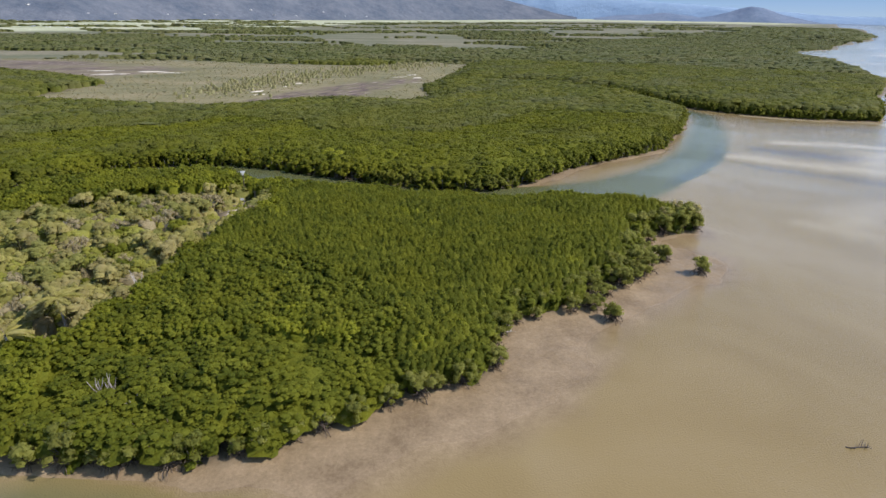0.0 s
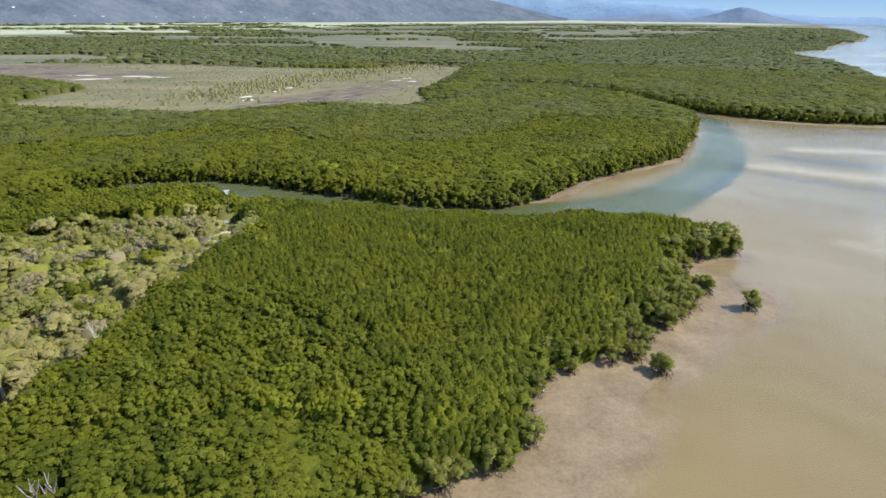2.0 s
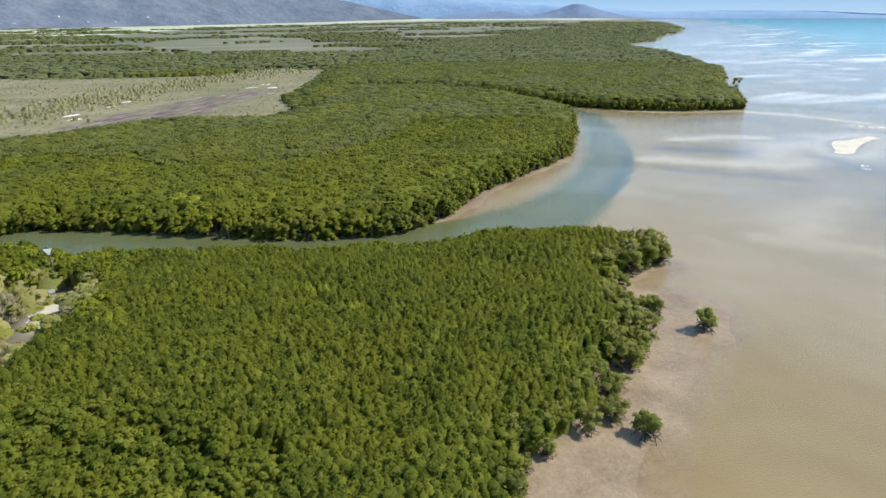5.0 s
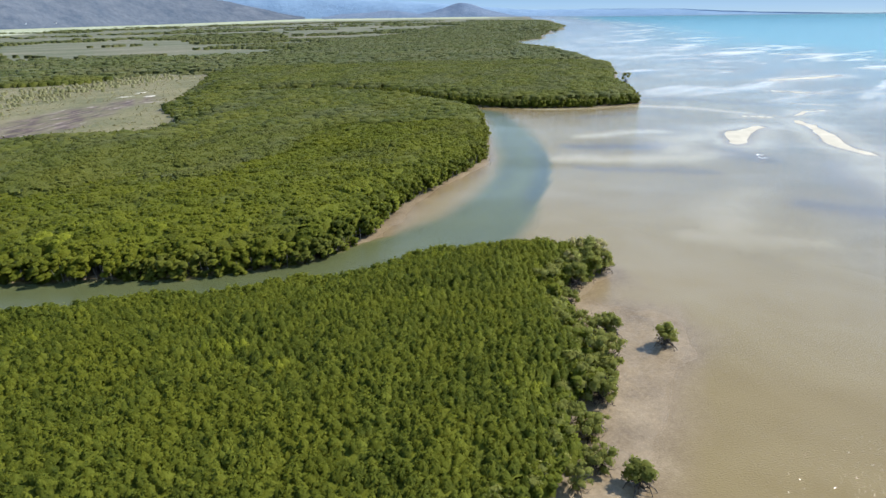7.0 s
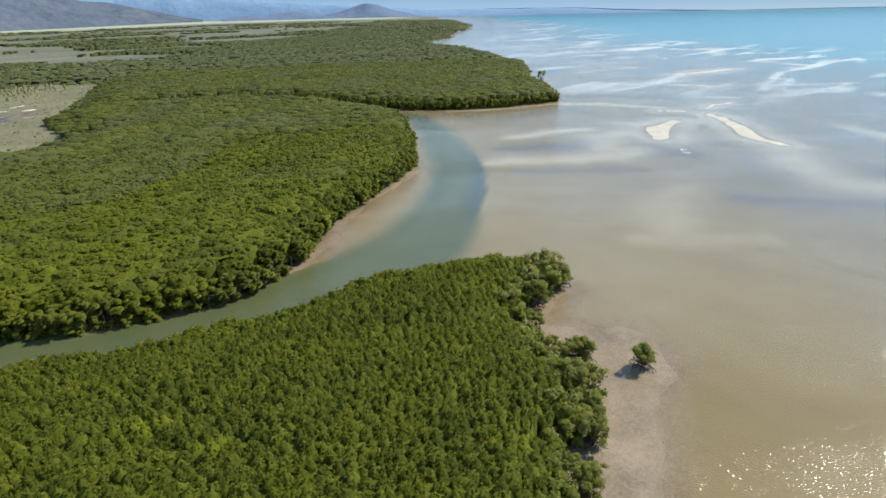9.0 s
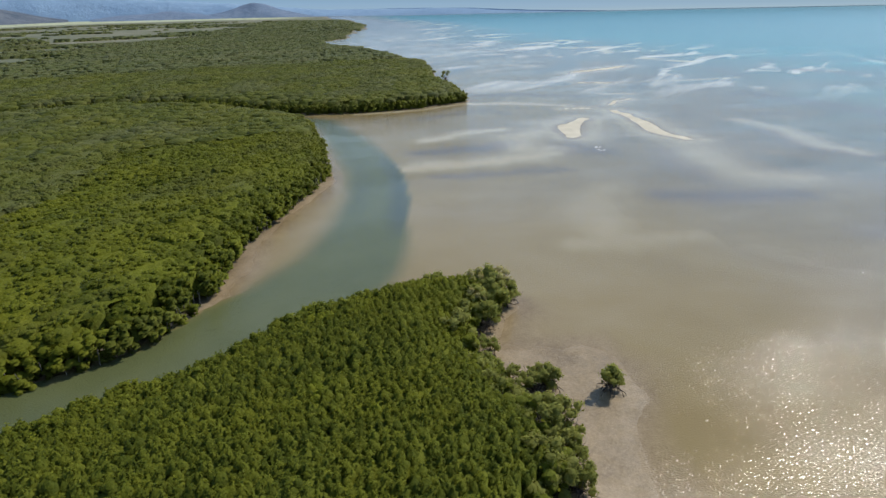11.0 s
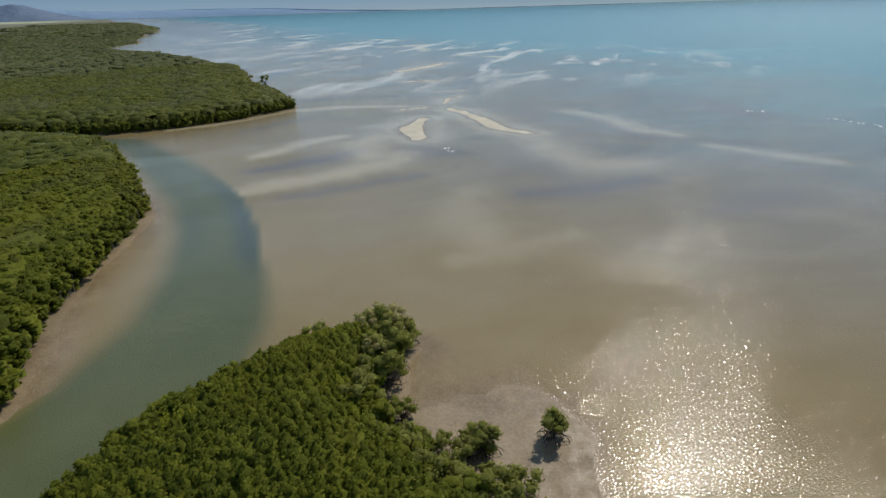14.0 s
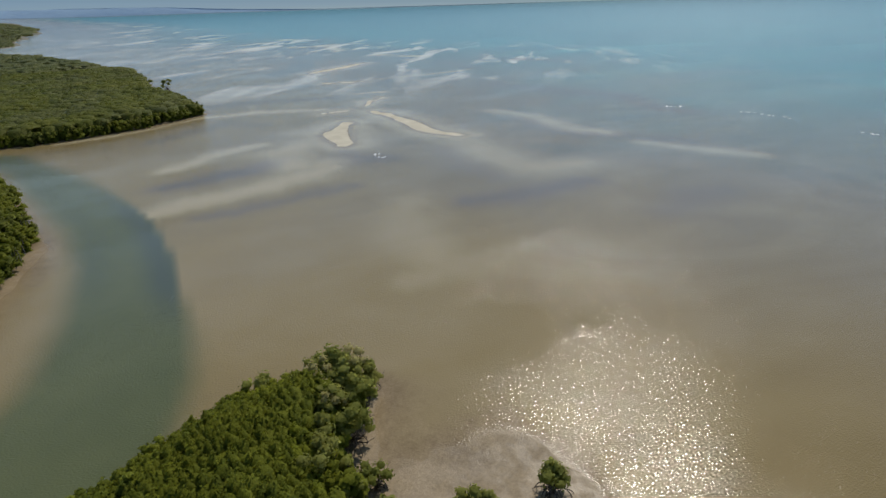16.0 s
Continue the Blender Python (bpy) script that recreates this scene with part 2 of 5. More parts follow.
def water_material():
    """Cloudy tidal water: clear where it is a film over the mud, silt-brown inshore, green in the creek, turquoise out at sea."""
    n = Nodes("tidal_water")
    depth, sea, creek, pale, rim, lane, outer = (n.attribute(a) for a in ("depth", "sea", "creek", "pale", "rim", "lane", "outer"))
    streak = n.math("ADD", n.math("MULTIPLY", n.noise(1.0, 3.0, 0.45, n.stretched(58.0, 34.0, -50), 2.8), 0.82), n.math("MULTIPLY", n.noise(1.0, 3.0, 0.5, n.stretched(30.0, 13.0, -60), 1.6), 0.18))
    cloud = n.noise(0.02, 4.0, 0.5, None, 0.5)
    silt = n.ramp(n.math("ADD", n.math("MULTIPLY", streak, 0.3), n.math("MULTIPLY", cloud, 0.7)),
                  [(0.35, (0.191, 0.140, 0.057)), (0.5, (0.223, 0.168, 0.076)), (0.65, (0.247, 0.193, 0.103))])
    flats = n.ramp(streak, [(0.32, (0.126, 0.102, 0.064)), (0.5, (0.153, 0.125, 0.079)), (0.68, (0.190, 0.160, 0.106))])
    blue = n.ramp(n.noise(1.0, 4.0, 0.55, n.stretched(260.0, 45.0, -52), 0.4),
                  [(0.3, (0.010, 0.118, 0.135)), (0.5, (0.014, 0.150, 0.165)), (0.7, (0.03, 0.20, 0.205))])
    wander = n.math("ADD", sea, n.math("MULTIPLY", n.math("SUBTRACT", cloud, 0.5), 0.2))
    colour = n.mix(n.ramp(wander, [(0.16, 0.0), (0.36, 1.0)]), silt, flats)
    colour = n.mix(n.ramp(wander, [(0.34, 0.0), (0.66, 1.0)]), colour, blue)
    crest = n.ramp(n.noise(1.0, 3.0, 0.5, n.stretched(105.0, 30.0, 12), 0.8), [(0.53, 0.0), (0.64, 0.7)])
    colour = n.mix(n.math("MULTIPLY", crest, outer), colour, (0.60, 0.57, 0.48))
    trough = n.ramp(n.noise(1.0, 3.0, 0.5, n.stretched(110.0, 34.0, 8), 0.8), [(0.36, 0.6), (0.47, 0.0)])
    colour = n.mix(n.math("MULTIPLY", trough, outer), colour, (0.10, 0.125, 0.12))
    colour = n.mix(lane, colour, (0.118, 0.094, 0.076))
    colour = n.mix(pale, colour, (0.62, 0.545, 0.385))
    green = n.ramp(n.noise(0.06, 3.0), [(0.3, (0.076, 0.088, 0.036)), (0.7, (0.098, 0.108, 0.045))])
    colour = n.mix(creek, colour, green)
    colour = n.mix(rim, colour, (0.056, 0.070, 0.048))
    colour = n.mix(n.ramp(depth, [(0.0, 1.0), (0.05, 0.8), (0.2, 0.0)]), colour, mud_colour(n)[0])
    n.finish(colour, 0.1, 0.4)
    n.link(n.math("MAXIMUM", n.ramp(sea, [(0.12, 0.085), (0.22, 0.09), (0.5, 0.26)]), n.ramp(depth, [(0.0, 0.42), (0.05, 0.0)])), n.bsdf.inputs["Roughness"])
    n.bsdf.inputs["IOR"].default_value = 1.33
    breeze = n.ramp(n.noise(0.035, 3.0, 0.5, n.stretched(2.2, 0.8, -35)), [(0.36, 0.55), (0.55, 1.0)])
    waves = n.math("ADD", n.noise(5.0, 1.0, 0.5, n.stretched(1.35, 0.85, -40)), n.math("MULTIPLY", n.noise(0.9, 2.0), 0.3))
    n.bump(n.math("MULTIPLY", waves, breeze), 1.0, 0.061)
    return n.material


def mountain_material(name, low, high):
    n = Nodes(name)
    fac = n.math("ADD", n.math("MULTIPLY", n.noise(0.0075, 6.0, 0.65), 0.6), n.math("MULTIPLY", n.noise(0.035, 5.0, 0.7), 0.4))
    n.bump(n.noise(0.016, 6.0, 0.65), 0.6, 16.0)
    return n.finish(n.ramp(fac, [(0.38, low), (0.62, high)]), 0.95, 0.0)


# ---- plan of the coast ----
ISLAND = [(-125, 70), (-92, 50), (-60, 46), (-44.3, 45.4), (-36.8, 44.2), (-26.1, 44.4), (-21.9, 45.2), (-16.5, 46.6), (-12.4, 49.6), (-7.8, 52.5),
          (-5.3, 54.4), (2.1, 59.3), (5.5, 58.8), (8.6, 61.5), (10, 70), (13.7, 76.8), (18, 78), (25, 81.5), (29.5, 88.5), (34, 90),
          (38.5, 94.5), (39.5, 100), (42.5, 106), (45, 113), (51, 116), (59, 118), (60.5, 121), (57, 126), (50, 131), (43, 133.5),
          (31, 134.5), (12, 133.5), (-6, 136), (-30, 142), (-50, 147), (-70, 147), (-88, 138), (-105, 125), (-125, 112)]
MAINLAND = [(-5200, 40), (-300, 60), (-150, 108), (-109.4, 137), (-102.4, 147), (-96.8, 156), (-84.8, 167.8), (-62.2, 171.5), (-46.5, 165.7), (-28.6, 158), (-13.4, 151.5),
            (-2.3, 148.4), (10.5, 146.2), (17.4, 148.4), (26.6, 154), (34.5, 164), (43.6, 173), (60.4, 186), (73.6, 196), (83.1, 205),
            (101, 236), (117, 268), (122, 285), (121, 302), (113, 332), (96, 364), (75, 386), (45, 400), (-20, 412),
            (-20, 416), (48, 406), (82, 395), (105, 371), (121, 341), (136, 302), (156, 285.5), (180, 275.5), (211, 271.5), (217, 278),
            (247, 321), (259, 342), (330, 425), (400, 548), (467, 703), (508, 852), (560, 930), (660, 1000), (720, 1100), (900, 1300), (1215, 1680),
            (1980, 2975), (3400, 5200), (-5200, 5200)]
CHANNEL = [(-118, 137), (-106, 148), (-92, 164), (-72, 174), (-48, 170), (-29, 162), (-8, 154), (8, 150), (20, 150), (33, 153), (46, 159), (60, 170), (74, 184), (88, 204), (104, 236), (119, 266),
           (124, 282), (124, 300), (112, 336), (95, 366), (75, 389), (45, 403), (48, 404), (79, 391), (102, 369), (118, 340), (131, 300), (136, 281),
           (129, 262), (122, 240), (114, 221), (106, 204), (97, 188), (84, 171), (67, 153), (53, 141), (44, 136), (20, 136.5), (0, 138), (-28, 145), (-50, 150), (-75, 150), (-95, 140), (-108, 128)]
MUDFLAT = [(-22, 43), (-15, 44.5), (-3.5, 47), (9, 51), (19, 59), (23.5, 66), (28.5, 75.5), (33, 80), (41.7, 86), (47, 88.5), (53, 92), (58, 96), (59.5, 101.5), (56, 106), (49, 110), (40, 106), (20, 85), (0, 62), (-20, 50)]
WOODLAND = [(-125, 90), (-58, 58), (-48, 62), (-45, 72), (-43, 86), (-41, 104), (-37, 117), (-37, 128), (-43, 135), (-49, 137), (-53, 131.5), (-66, 128.5), (-76, 124), (-100, 106)]
MARSH = [(-221, 300), (-181, 279), (-143, 270), (-106, 267), (-92, 280), (-66, 302), (-22, 294), (0, 316), (-8, 370), (12, 450), (30, 560),
         (-11, 590), (-60, 540), (-168, 545), (-252, 565), (-420, 560), (-420, 440), (-300, 420), (-215, 375)]
PAN_NEAR = [(-108, 300), (-85, 305), (-60, 310), (-34, 360), (-12, 430), (-16, 445), (-66, 392), (-92, 344)]
PAN_FAR = [(-420, 440), (-300, 425), (-232, 415), (-195, 470), (-215, 490), (-290, 520), (-340, 540), (-430, 545)]


def side_distance(points, poly):
    """Distance of places to a polygon's edge: positive inside, negative outside."""
    p = np.asarray(poly, float)
    a, b = p, np.roll(p, -1, 0)
    x, y = points[:, 0], points[:, 1]
    best = np.full(len(x), 1e18)
    inside = np.zeros(len(x), bool)
    for (ax, ay), (bx, by) in zip(a, b):
        dx, dy = bx - ax, by - ay
        u = np.clip(((x - ax) * dx + (y - ay) * dy) / (dx * dx + dy * dy), 0, 1)
        best = np.minimum(best, (x - ax - u * dx) ** 2 + (y - ay - u * dy) ** 2)
        if ay != by:
            inside ^= ((ay > y) != (by > y)) & (x < ax + (y - ay) * dx / dy)
    return np.where(inside, 1, -1) * np.sqrt(best)


def ease(a, b, x):
    u = np.clip((x - a) / (b - a), 0, 1)
    return u * u * (3 - 2 * u)


def waviness(points, size, seed=0.0):
    """Smooth noise of about -1 to 1, out of crossing sines."""
    x, y = points[:, 0] / size + seed, points[:, 1] / size - seed * 1.7
    return (np.sin(x * 2.1 + 1.3 * np.sin(y * 1.7)) + np.sin(y * 2.6 + 1.1 * np.sin(x * 1.9 + 0.7)) + 0.6 * np.sin(x * 4.7 - y * 3.9)) / 2.6


def patches(points, size, seed=0, octaves=3):
    """Irregular noise of about -1 to 1, from random values on a grid, smoothed between them."""
    total, weight = np.zeros(len(points)), 1.0
    values = np.random.default_rng(seed).uniform(-1, 1, (64, 64))
    for k in range(octaves):
        g = points / (size / 2 ** k) + 17.3 * (k + 1)
        i = np.floor(g).astype(int)
        f = g - i
        f = f * f * (3 - 2 * f)
        a, b, c, d = (values[(i[:, 0] + u) % 64, (i[:, 1] + v) % 64] for u, v in ((0, 0), (1, 0), (0, 1), (1, 1)))
        total += weight * ((a * (1 - f[:, 0]) + b * f[:, 0]) * (1 - f[:, 1]) + (c * (1 - f[:, 0]) + d * f[:, 0]) * f[:, 1])
        weight *= 0.55
    return total * 1.1


DRY_BARS, SHOALS, LANES = [], [], []


def line_of(width, points):
    """A bar's line: places with half widths that taper to its ends."""
    k = len(points) - 1
    return [(x, y, width * (0.45 + 0.55 * math.sin(math.pi * (0.15 + 0.7 * i / k)))) for i, (x, y) in enumerate(points)]


def dry_bar(width, *points):
    """A sandbar just above the water, with a pale shoal round it."""
    DRY_BARS.append(line_of(width, points))
    SHOALS.append((0.5, line_of(width * 2.2, points)))


def shoal(strength, width, *points):
    """Pale sand under a film of water."""
    SHOALS.append((strength, line_of(width, points)))


def lane(strength, width, *points):
    """Deeper, darker water between the shoals."""
    LANES.append((strength, line_of(width, points)))


dry_bar(6.4, (206, 199), (189, 195), (179, 188), (173, 182))
dry_bar(3.2, (223, 220), (228, 216), (231, 212))
dry_bar(4.8, (232, 201), (225, 190), (214, 177), (200, 164), (196, 156), (195, 149))
dry_bar(3.0, (245, 210), (256, 214), (268, 213))
dry_bar(7.0, (360, 309), (391, 304), (428, 303))
dry_bar(4.5, (313, 271), (318, 262), (323, 253))
shoal(0.55, 2.6, (152, 284), (167, 276), (185, 271), (206, 267.5))
shoal(0.6, 3.0, (278, 231), (287, 220))
shoal(0.62, 10, (582, 867), (622, 825))
shoal(0.62, 12, (624, 874), (690, 895), (754, 917))
shoal(0.7, 10, (417, 508), (470, 530), (521, 550))
shoal(0.62, 9, (560, 598), (614, 586))
shoal(0.62, 9, (522, 508), (576, 516), (630, 524))
shoal(0.62, 9, (723, 608), (742, 552))
shoal(0.6, 5, (398, 436), (413, 430))
shoal(0.6, 5, (381, 389), (392, 369))
shoal(0.62, 8, (584, 465), (627, 448), (545, 388))
shoal(0.65, 7, (501, 327), (486, 276))
shoal(0.7, 9, (504, 644), (588, 690))
shoal(0.38, 6, (100, 194), (108, 191), (120, 183), (133, 177), (148, 172))
shoal(0.32, 9, (125, 181), (139, 176), (152, 176))
shoal(0.38, 5, (132, 218), (143, 217), (156, 216), (167, 210))
shoal(0.36, 10, (145, 184), (158, 196), (176, 197))
shoal(0.45, 5, (205, 266), (221, 250), (231, 225))
shoal(0.32, 6, (242, 149), (233, 132), (214, 116), (208, 102))
shoal(0.28, 4.5, (196, 90), (192, 79), (189, 69), (186, 58))
shoal(0.30, 11, (193, 150), (170, 132), (160, 118), (166, 108))
shoal(0.16, 8, (124, 140), (112, 135), (104, 130), (97, 123))
shoal(0.13, 4, (86, 125), (95, 118), (107, 109))
shoal(0.4, 3, (332, 251), (356, 227), (394, 204))
lane(0.90, 6.5, (119, 205), (129, 200), (138, 194), (151, 193))
lane(0.69, 3.5, (103, 180), (116, 170), (126, 164), (133, 158))
lane(0.75, 7, (167, 180), (157, 169), (160, 162))
lane(0.81, 6, (128, 127), (133, 119), (141, 112), (151, 102))
lane(0.56, 7, (173, 148), (158, 135), (149, 124))
lane(0.75, 9, (320, 167), (304, 136), (292, 103), (258, 84), (253, 75))
lane(0.62, 5.5, (226, 135), (205, 114), (204, 93), (202, 78))
lane(0.62, 12, (465, 197), (455, 156))
lane(0.62, 7, (224, 289), (246, 268), (263, 235))
lane(0.69, 8, (439, 243), (402, 205))
lane(0.62, 9, (584, 453), (646, 451))
lane(0.50, 8, (132, 83), (145, 77), (150, 72))
lane(0.44, 6, (160, 252), (180, 250), (196, 248), (195, 232))
lane(0.62, 8, (534, 425), (596, 427))
lane(0.62, 10, (632, 486), (733, 512))


def bar(points, line):
    """1 on the line of a bar, falling to 0 at its half width and beyond."""
    best = np.zeros(len(points))
    x, y = points[:, 0] + 1.2 * waviness(points, 5.0), points[:, 1] + 1.2 * waviness(points, 6.0, 1.0)
    for (ax, ay, aw), (bx, by, bw) in zip(line, line[1:]):
        dx, dy = bx - ax, by - ay
        u = np.clip(((x - ax) * dx + (y - ay) * dy) / (dx * dx + dy * dy), 0, 1)
        d = np.hypot(x - ax - u * dx, y - ay - u * dy) / (aw + u * (bw - aw))
        best = np.maximum(best, np.exp(-(d ** 2)))
    return best


def survey(points):
    """Height of the ground and what lies on it."""
    isl, mn = side_distance(points, ISLAND), side_distance(points, MAINLAND)
    land = np.maximum(isl, mn)
    out = -land
    ripple = waviness(points, 5.0, 6.0) * 0.035 + waviness(points, 11.0) * 0.04 + waviness(points, 31.0, 3.0) * 0.05
    mud = ease(-20, 10, isl - mn) * ease(120, 104, points[:, 1] + 0.35 * (60 - points[:, 0]) * (points[:, 0] < 60))
    beach = ease(20, 30, points[:, 0]) * ease(96, 82, points[:, 0]) * ease(0, 20, isl * -1) * (1 - mud)
    inshore = 0.02 + 0.22 * mud + 0.03 * beach - (0.06 - 0.027 * mud - 0.02 * beach) * out
    level = -0.27 - 0.0016 * np.clip(out - 12, 0, 300)
    height = np.maximum(inshore, level)
    height = np.maximum(height, 0.16 - 0.2 * ((points[:, 0] - 49.5) ** 2 + (points[:, 1] - 95.5) ** 2) / 30)
    flat = side_distance(points, MUDFLAT) + 1.5 * waviness(points, 4.0, 5.0)
    height = np.maximum(height, 0.33 * ease(-8, 5, flat) - 0.27)
    height = np.where(out > 0, height + ripple, 0.06 + 0.20 * mud + np.minimum(land * 0.03, 0.5))
    chan = side_distance(points, CHANNEL)
    seaward = ease(-2, 14, (points[:, 0] - 70) * 0.62 - (points[:, 1] - 170) * 0.62 + 8) * (points[:, 1] < 285)
    shelving = ease(20, 60, points[:, 0]) * (1 - 0.85 * seaward)
    height = np.where(out > -0.5, height - 2.2 * ease(-1.0, 2.5 + 6.5 * shelving, chan), height)
    south = ease(-12, -34, points[:, 0] + 0.4 * (points[:, 1] - 40) + 4 * waviness(points, 9.0)) * ease(47, 38, points[:, 1] + 2 * waviness(points, 7.0, 2.0))
    height = np.where(out > 0, height - 1.2 * south, height)
    height -= np.where(out > 300, 0.004 * (out - 300), 0)
    sand = np.zeros(len(points))
    for line in DRY_BARS:
        g = bar(points, line)
        height = height * (1 - g) + 0.09 * g
        sand = np.maximum(sand, ease(0.02, 0.3, g))
    pale = np.zeros(len(points))
    lane = np.zeros(len(points))
    for strength, line in SHOALS:
        pale = np.maximum(pale, strength * bar(points, line))
    for strength, line in LANES:
        lane = np.maximum(lane, strength * bar(points, line))
    clearing = np.exp(-(((points[:, 0] + 46.2) / 2.0) ** 2 + ((points[:, 1] - 126) / 9) ** 2))
    sand = np.maximum(sand, 0.9 * ease(0.15, 0.6, clearing + 0.12 * waviness(points, 2.5)))
    north = ease(60, 75, points[:, 0])
    rim = ease(-0.5, 1.2, chan) * ease(7, 2.0, chan) * seaward * north
    return dict(height=height, out=out, land=land, sand=sand, pale=pale, lane=lane, rim=0.95 * rim, creek=np.clip(ease(-4.0 + 3.4 * seaward * north, 0.5 + 3.5 * shelving, chan) + 0.9 * south, 0, 1) * (out > -1))


# ---- ground and water ----
def grid_lines(low, high, near_low, near_high, step, growth):
    lines = list(np.arange(near_low, near_high + step, step))
    s = step
    while lines[-1] < high:
        s *= growth
        lines.append(lines[-1] + s)
    s = step
    while lines[0] > low:
        s *= growth
        lines.insert(0, lines[0] - s)
    return np.array(lines)


def sheet(name, xs, ys, heights, attributes, material):
    nx, ny = len(xs), len(ys)
    gx, gy = np.meshgrid(xs, ys)
    co = np.stack([gx.ravel(), gy.ravel(), heights], 1)
    i = (np.arange(ny - 1)[:, None] * nx + np.arange(nx - 1)).ravel()
    ob = new(name, mesh_of(name, co, np.stack([i, i + 1, i + 1 + nx, i + nx], 1), attributes, True))
    ob.data.materials.append(material)
    return ob


def mesh_of(name, co, faces, attributes=None, smooth=False, normals=None):
    """A mesh of faces with the same number of corners, from arrays."""
    me = bpy.data.meshes.new(name)
    k = faces.shape[1]
    me.vertices.add(len(co))
    me.vertices.foreach_set("co", np.ascontiguousarray(co, np.float32).ravel())
    me.loops.add(faces.size)
    me.loops.foreach_set("vertex_index", np.ascontiguousarray(faces, np.int32).ravel())
    me.polygons.add(len(faces))
    me.polygons.foreach_set("loop_start", np.arange(0, faces.size, k, dtype=np.int32))
    me.polygons.foreach_set("use_smooth", np.full(len(faces), smooth or normals is not None))
    for key, values in (attributes or {}).items():
        me.attributes.new(key, "FLOAT", "POINT").data.foreach_set("value", np.ascontiguousarray(values, np.float32))
    me.update(calc_edges=True)
    if normals is not None:
        me.normals_split_custom_set_from_vertices(np.ascontiguousarray(normals, np.float32))
    return me


def far_lift(points):
    """The far sheets rise a few metres, a little more inland, so that they end where the true horizon lies."""
    bearing = np.degrees(np.arctan2(points[:, 0], points[:, 1]))
    return (0.0058 + 0.0036 * ease(-2, 14, bearing) * ease(42, 26, bearing)) * np.clip(np.hypot(points[:, 0], points[:, 1]) - 1300, 0, None)


xs = grid_lines(-5200, 5200, -110, 270, 2.4, 1.075)
ys = grid_lines(-900, 5200, 30, 300, 2.4, 1.075)
spots = np.stack([a.ravel() for a in np.meshgrid(xs, ys)], 1)
plan = survey(spots)
far = np.hypot(spots[:, 0], spots[:, 1])
marsh = ease(-4, 6, side_distance(spots, MARSH) + 4 * waviness(spots, 14))
pan = (0.72 + 0.28 * np.sign(waviness(spots, 6.0, 3.0))) * np.maximum(ease(-3, 8, side_distance(spots, PAN_NEAR) + 5 * waviness(spots, 12, 2)), ease(-6, 12, side_distance(spots, PAN_FAR) + 9 * waviness(spots, 20, 4)))
inland = ease(0, 2, plan["land"]) * (1 - plan["sand"])
first_field = np.interp(np.degrees(np.arctan2(spots[:, 0], spots[:, 1])), [-36, -17, -10, 0, 15], [1420, 1500, 2150, 2900, 3600])
field = ease(0, 120, far - first_field) * inland * ease(60, 400, plan["land"])
wild = ease(420, 620, far) * inland
ground = sheet("ground", xs, ys, plan["height"] + far_lift(spots), dict(land=inland, sand=plan["sand"], marsh=marsh, pan=pan, plain=wild, field=field), ground_material())
tagged(ground, "wet brown tidal mud, marsh and dark forest floor", "ground", kind="structure")
xs = grid_lines(-400, 5200, -130, 330, 2.3, 1.065)
ys = grid_lines(-900, 5200, 20, 330, 2.3, 1.065)
spots = np.stack([a.ravel() for a in np.meshgrid(xs, ys)], 1)
plan = survey(spots)
sea = np.clip(plan["out"] / 700, 0, 1) ** 0.62
outer = ease(430, 620, spots.sum(1)) * ease(0, 15, plan["out"]) * ease(430, 220, plan["out"])
water = sheet("water", xs, ys, far_lift(spots), dict(depth=np.clip(-plan["height"], 0, 10), sea=sea, creek=plan["creek"], pale=plan["pale"], lane=plan["lane"], rim=plan["rim"], outer=outer), water_material())
tagged(water, "shallow silty tidal water, brown inshore and turquoise out at sea", "water", kind="structure")


# ---- mountains ----
def ridge(name, left, right, distance, depth, profile, material, label):
    """A range seen from the sea: bearings in degrees clockwise from +y, crest heights along it, spurs and gullies on its slopes."""
    na, nr = 180, 26
    co = []
    line = np.interp(np.linspace(0, 1, na), [p[0] for p in profile], [p[1] for p in profile])
    soft = np.exp(-(np.arange(-14, 15) / 6.0) ** 2)
    line = np.convolve(np.pad(line, 14, "edge"), soft / soft.sum(), "valid")
    for j in range(nr):
        v = j / (nr - 1)
        for i in range(na):
            u = i / (na - 1)
            a = radians(left + (right - left) * u)
            near_edge, deep = (np.interp(u, (0, 0.5, 0.75, 1), k) for k in (distance, depth))
            r = near_edge + deep * v + 0.15 * deep * noise.noise((u * 9, 3.0, near_edge * 0.01)) * v
            rise = math.sin(0.5 * math.pi * min(1, v * 1.2))
            spur = noise.fractal((u * (right - left) * 0.4, v * 2.0, distance[0] * 0.01), 1.0, 2.0, 4)
            z = line[i] * rise * (1 + 0.10 * spur) - 2
            foot = np.array([[near_edge * math.sin(a), near_edge * math.cos(a)]])
            co.append((r * math.sin(a), r * math.cos(a), max(z, -2) + float(far_lift(foot)[0])))
    i = (np.arange(nr - 1)[:, None] * na + np.arange(na - 1)).ravel()
    ob = new(name, mesh_of(name, np.array(co), np.stack([i, i + na, i + na + 1, i + 1], 1), None, True))
    ob.data.materials.append(material)
    return tagged(ob, label, "mountain", kind="structure")


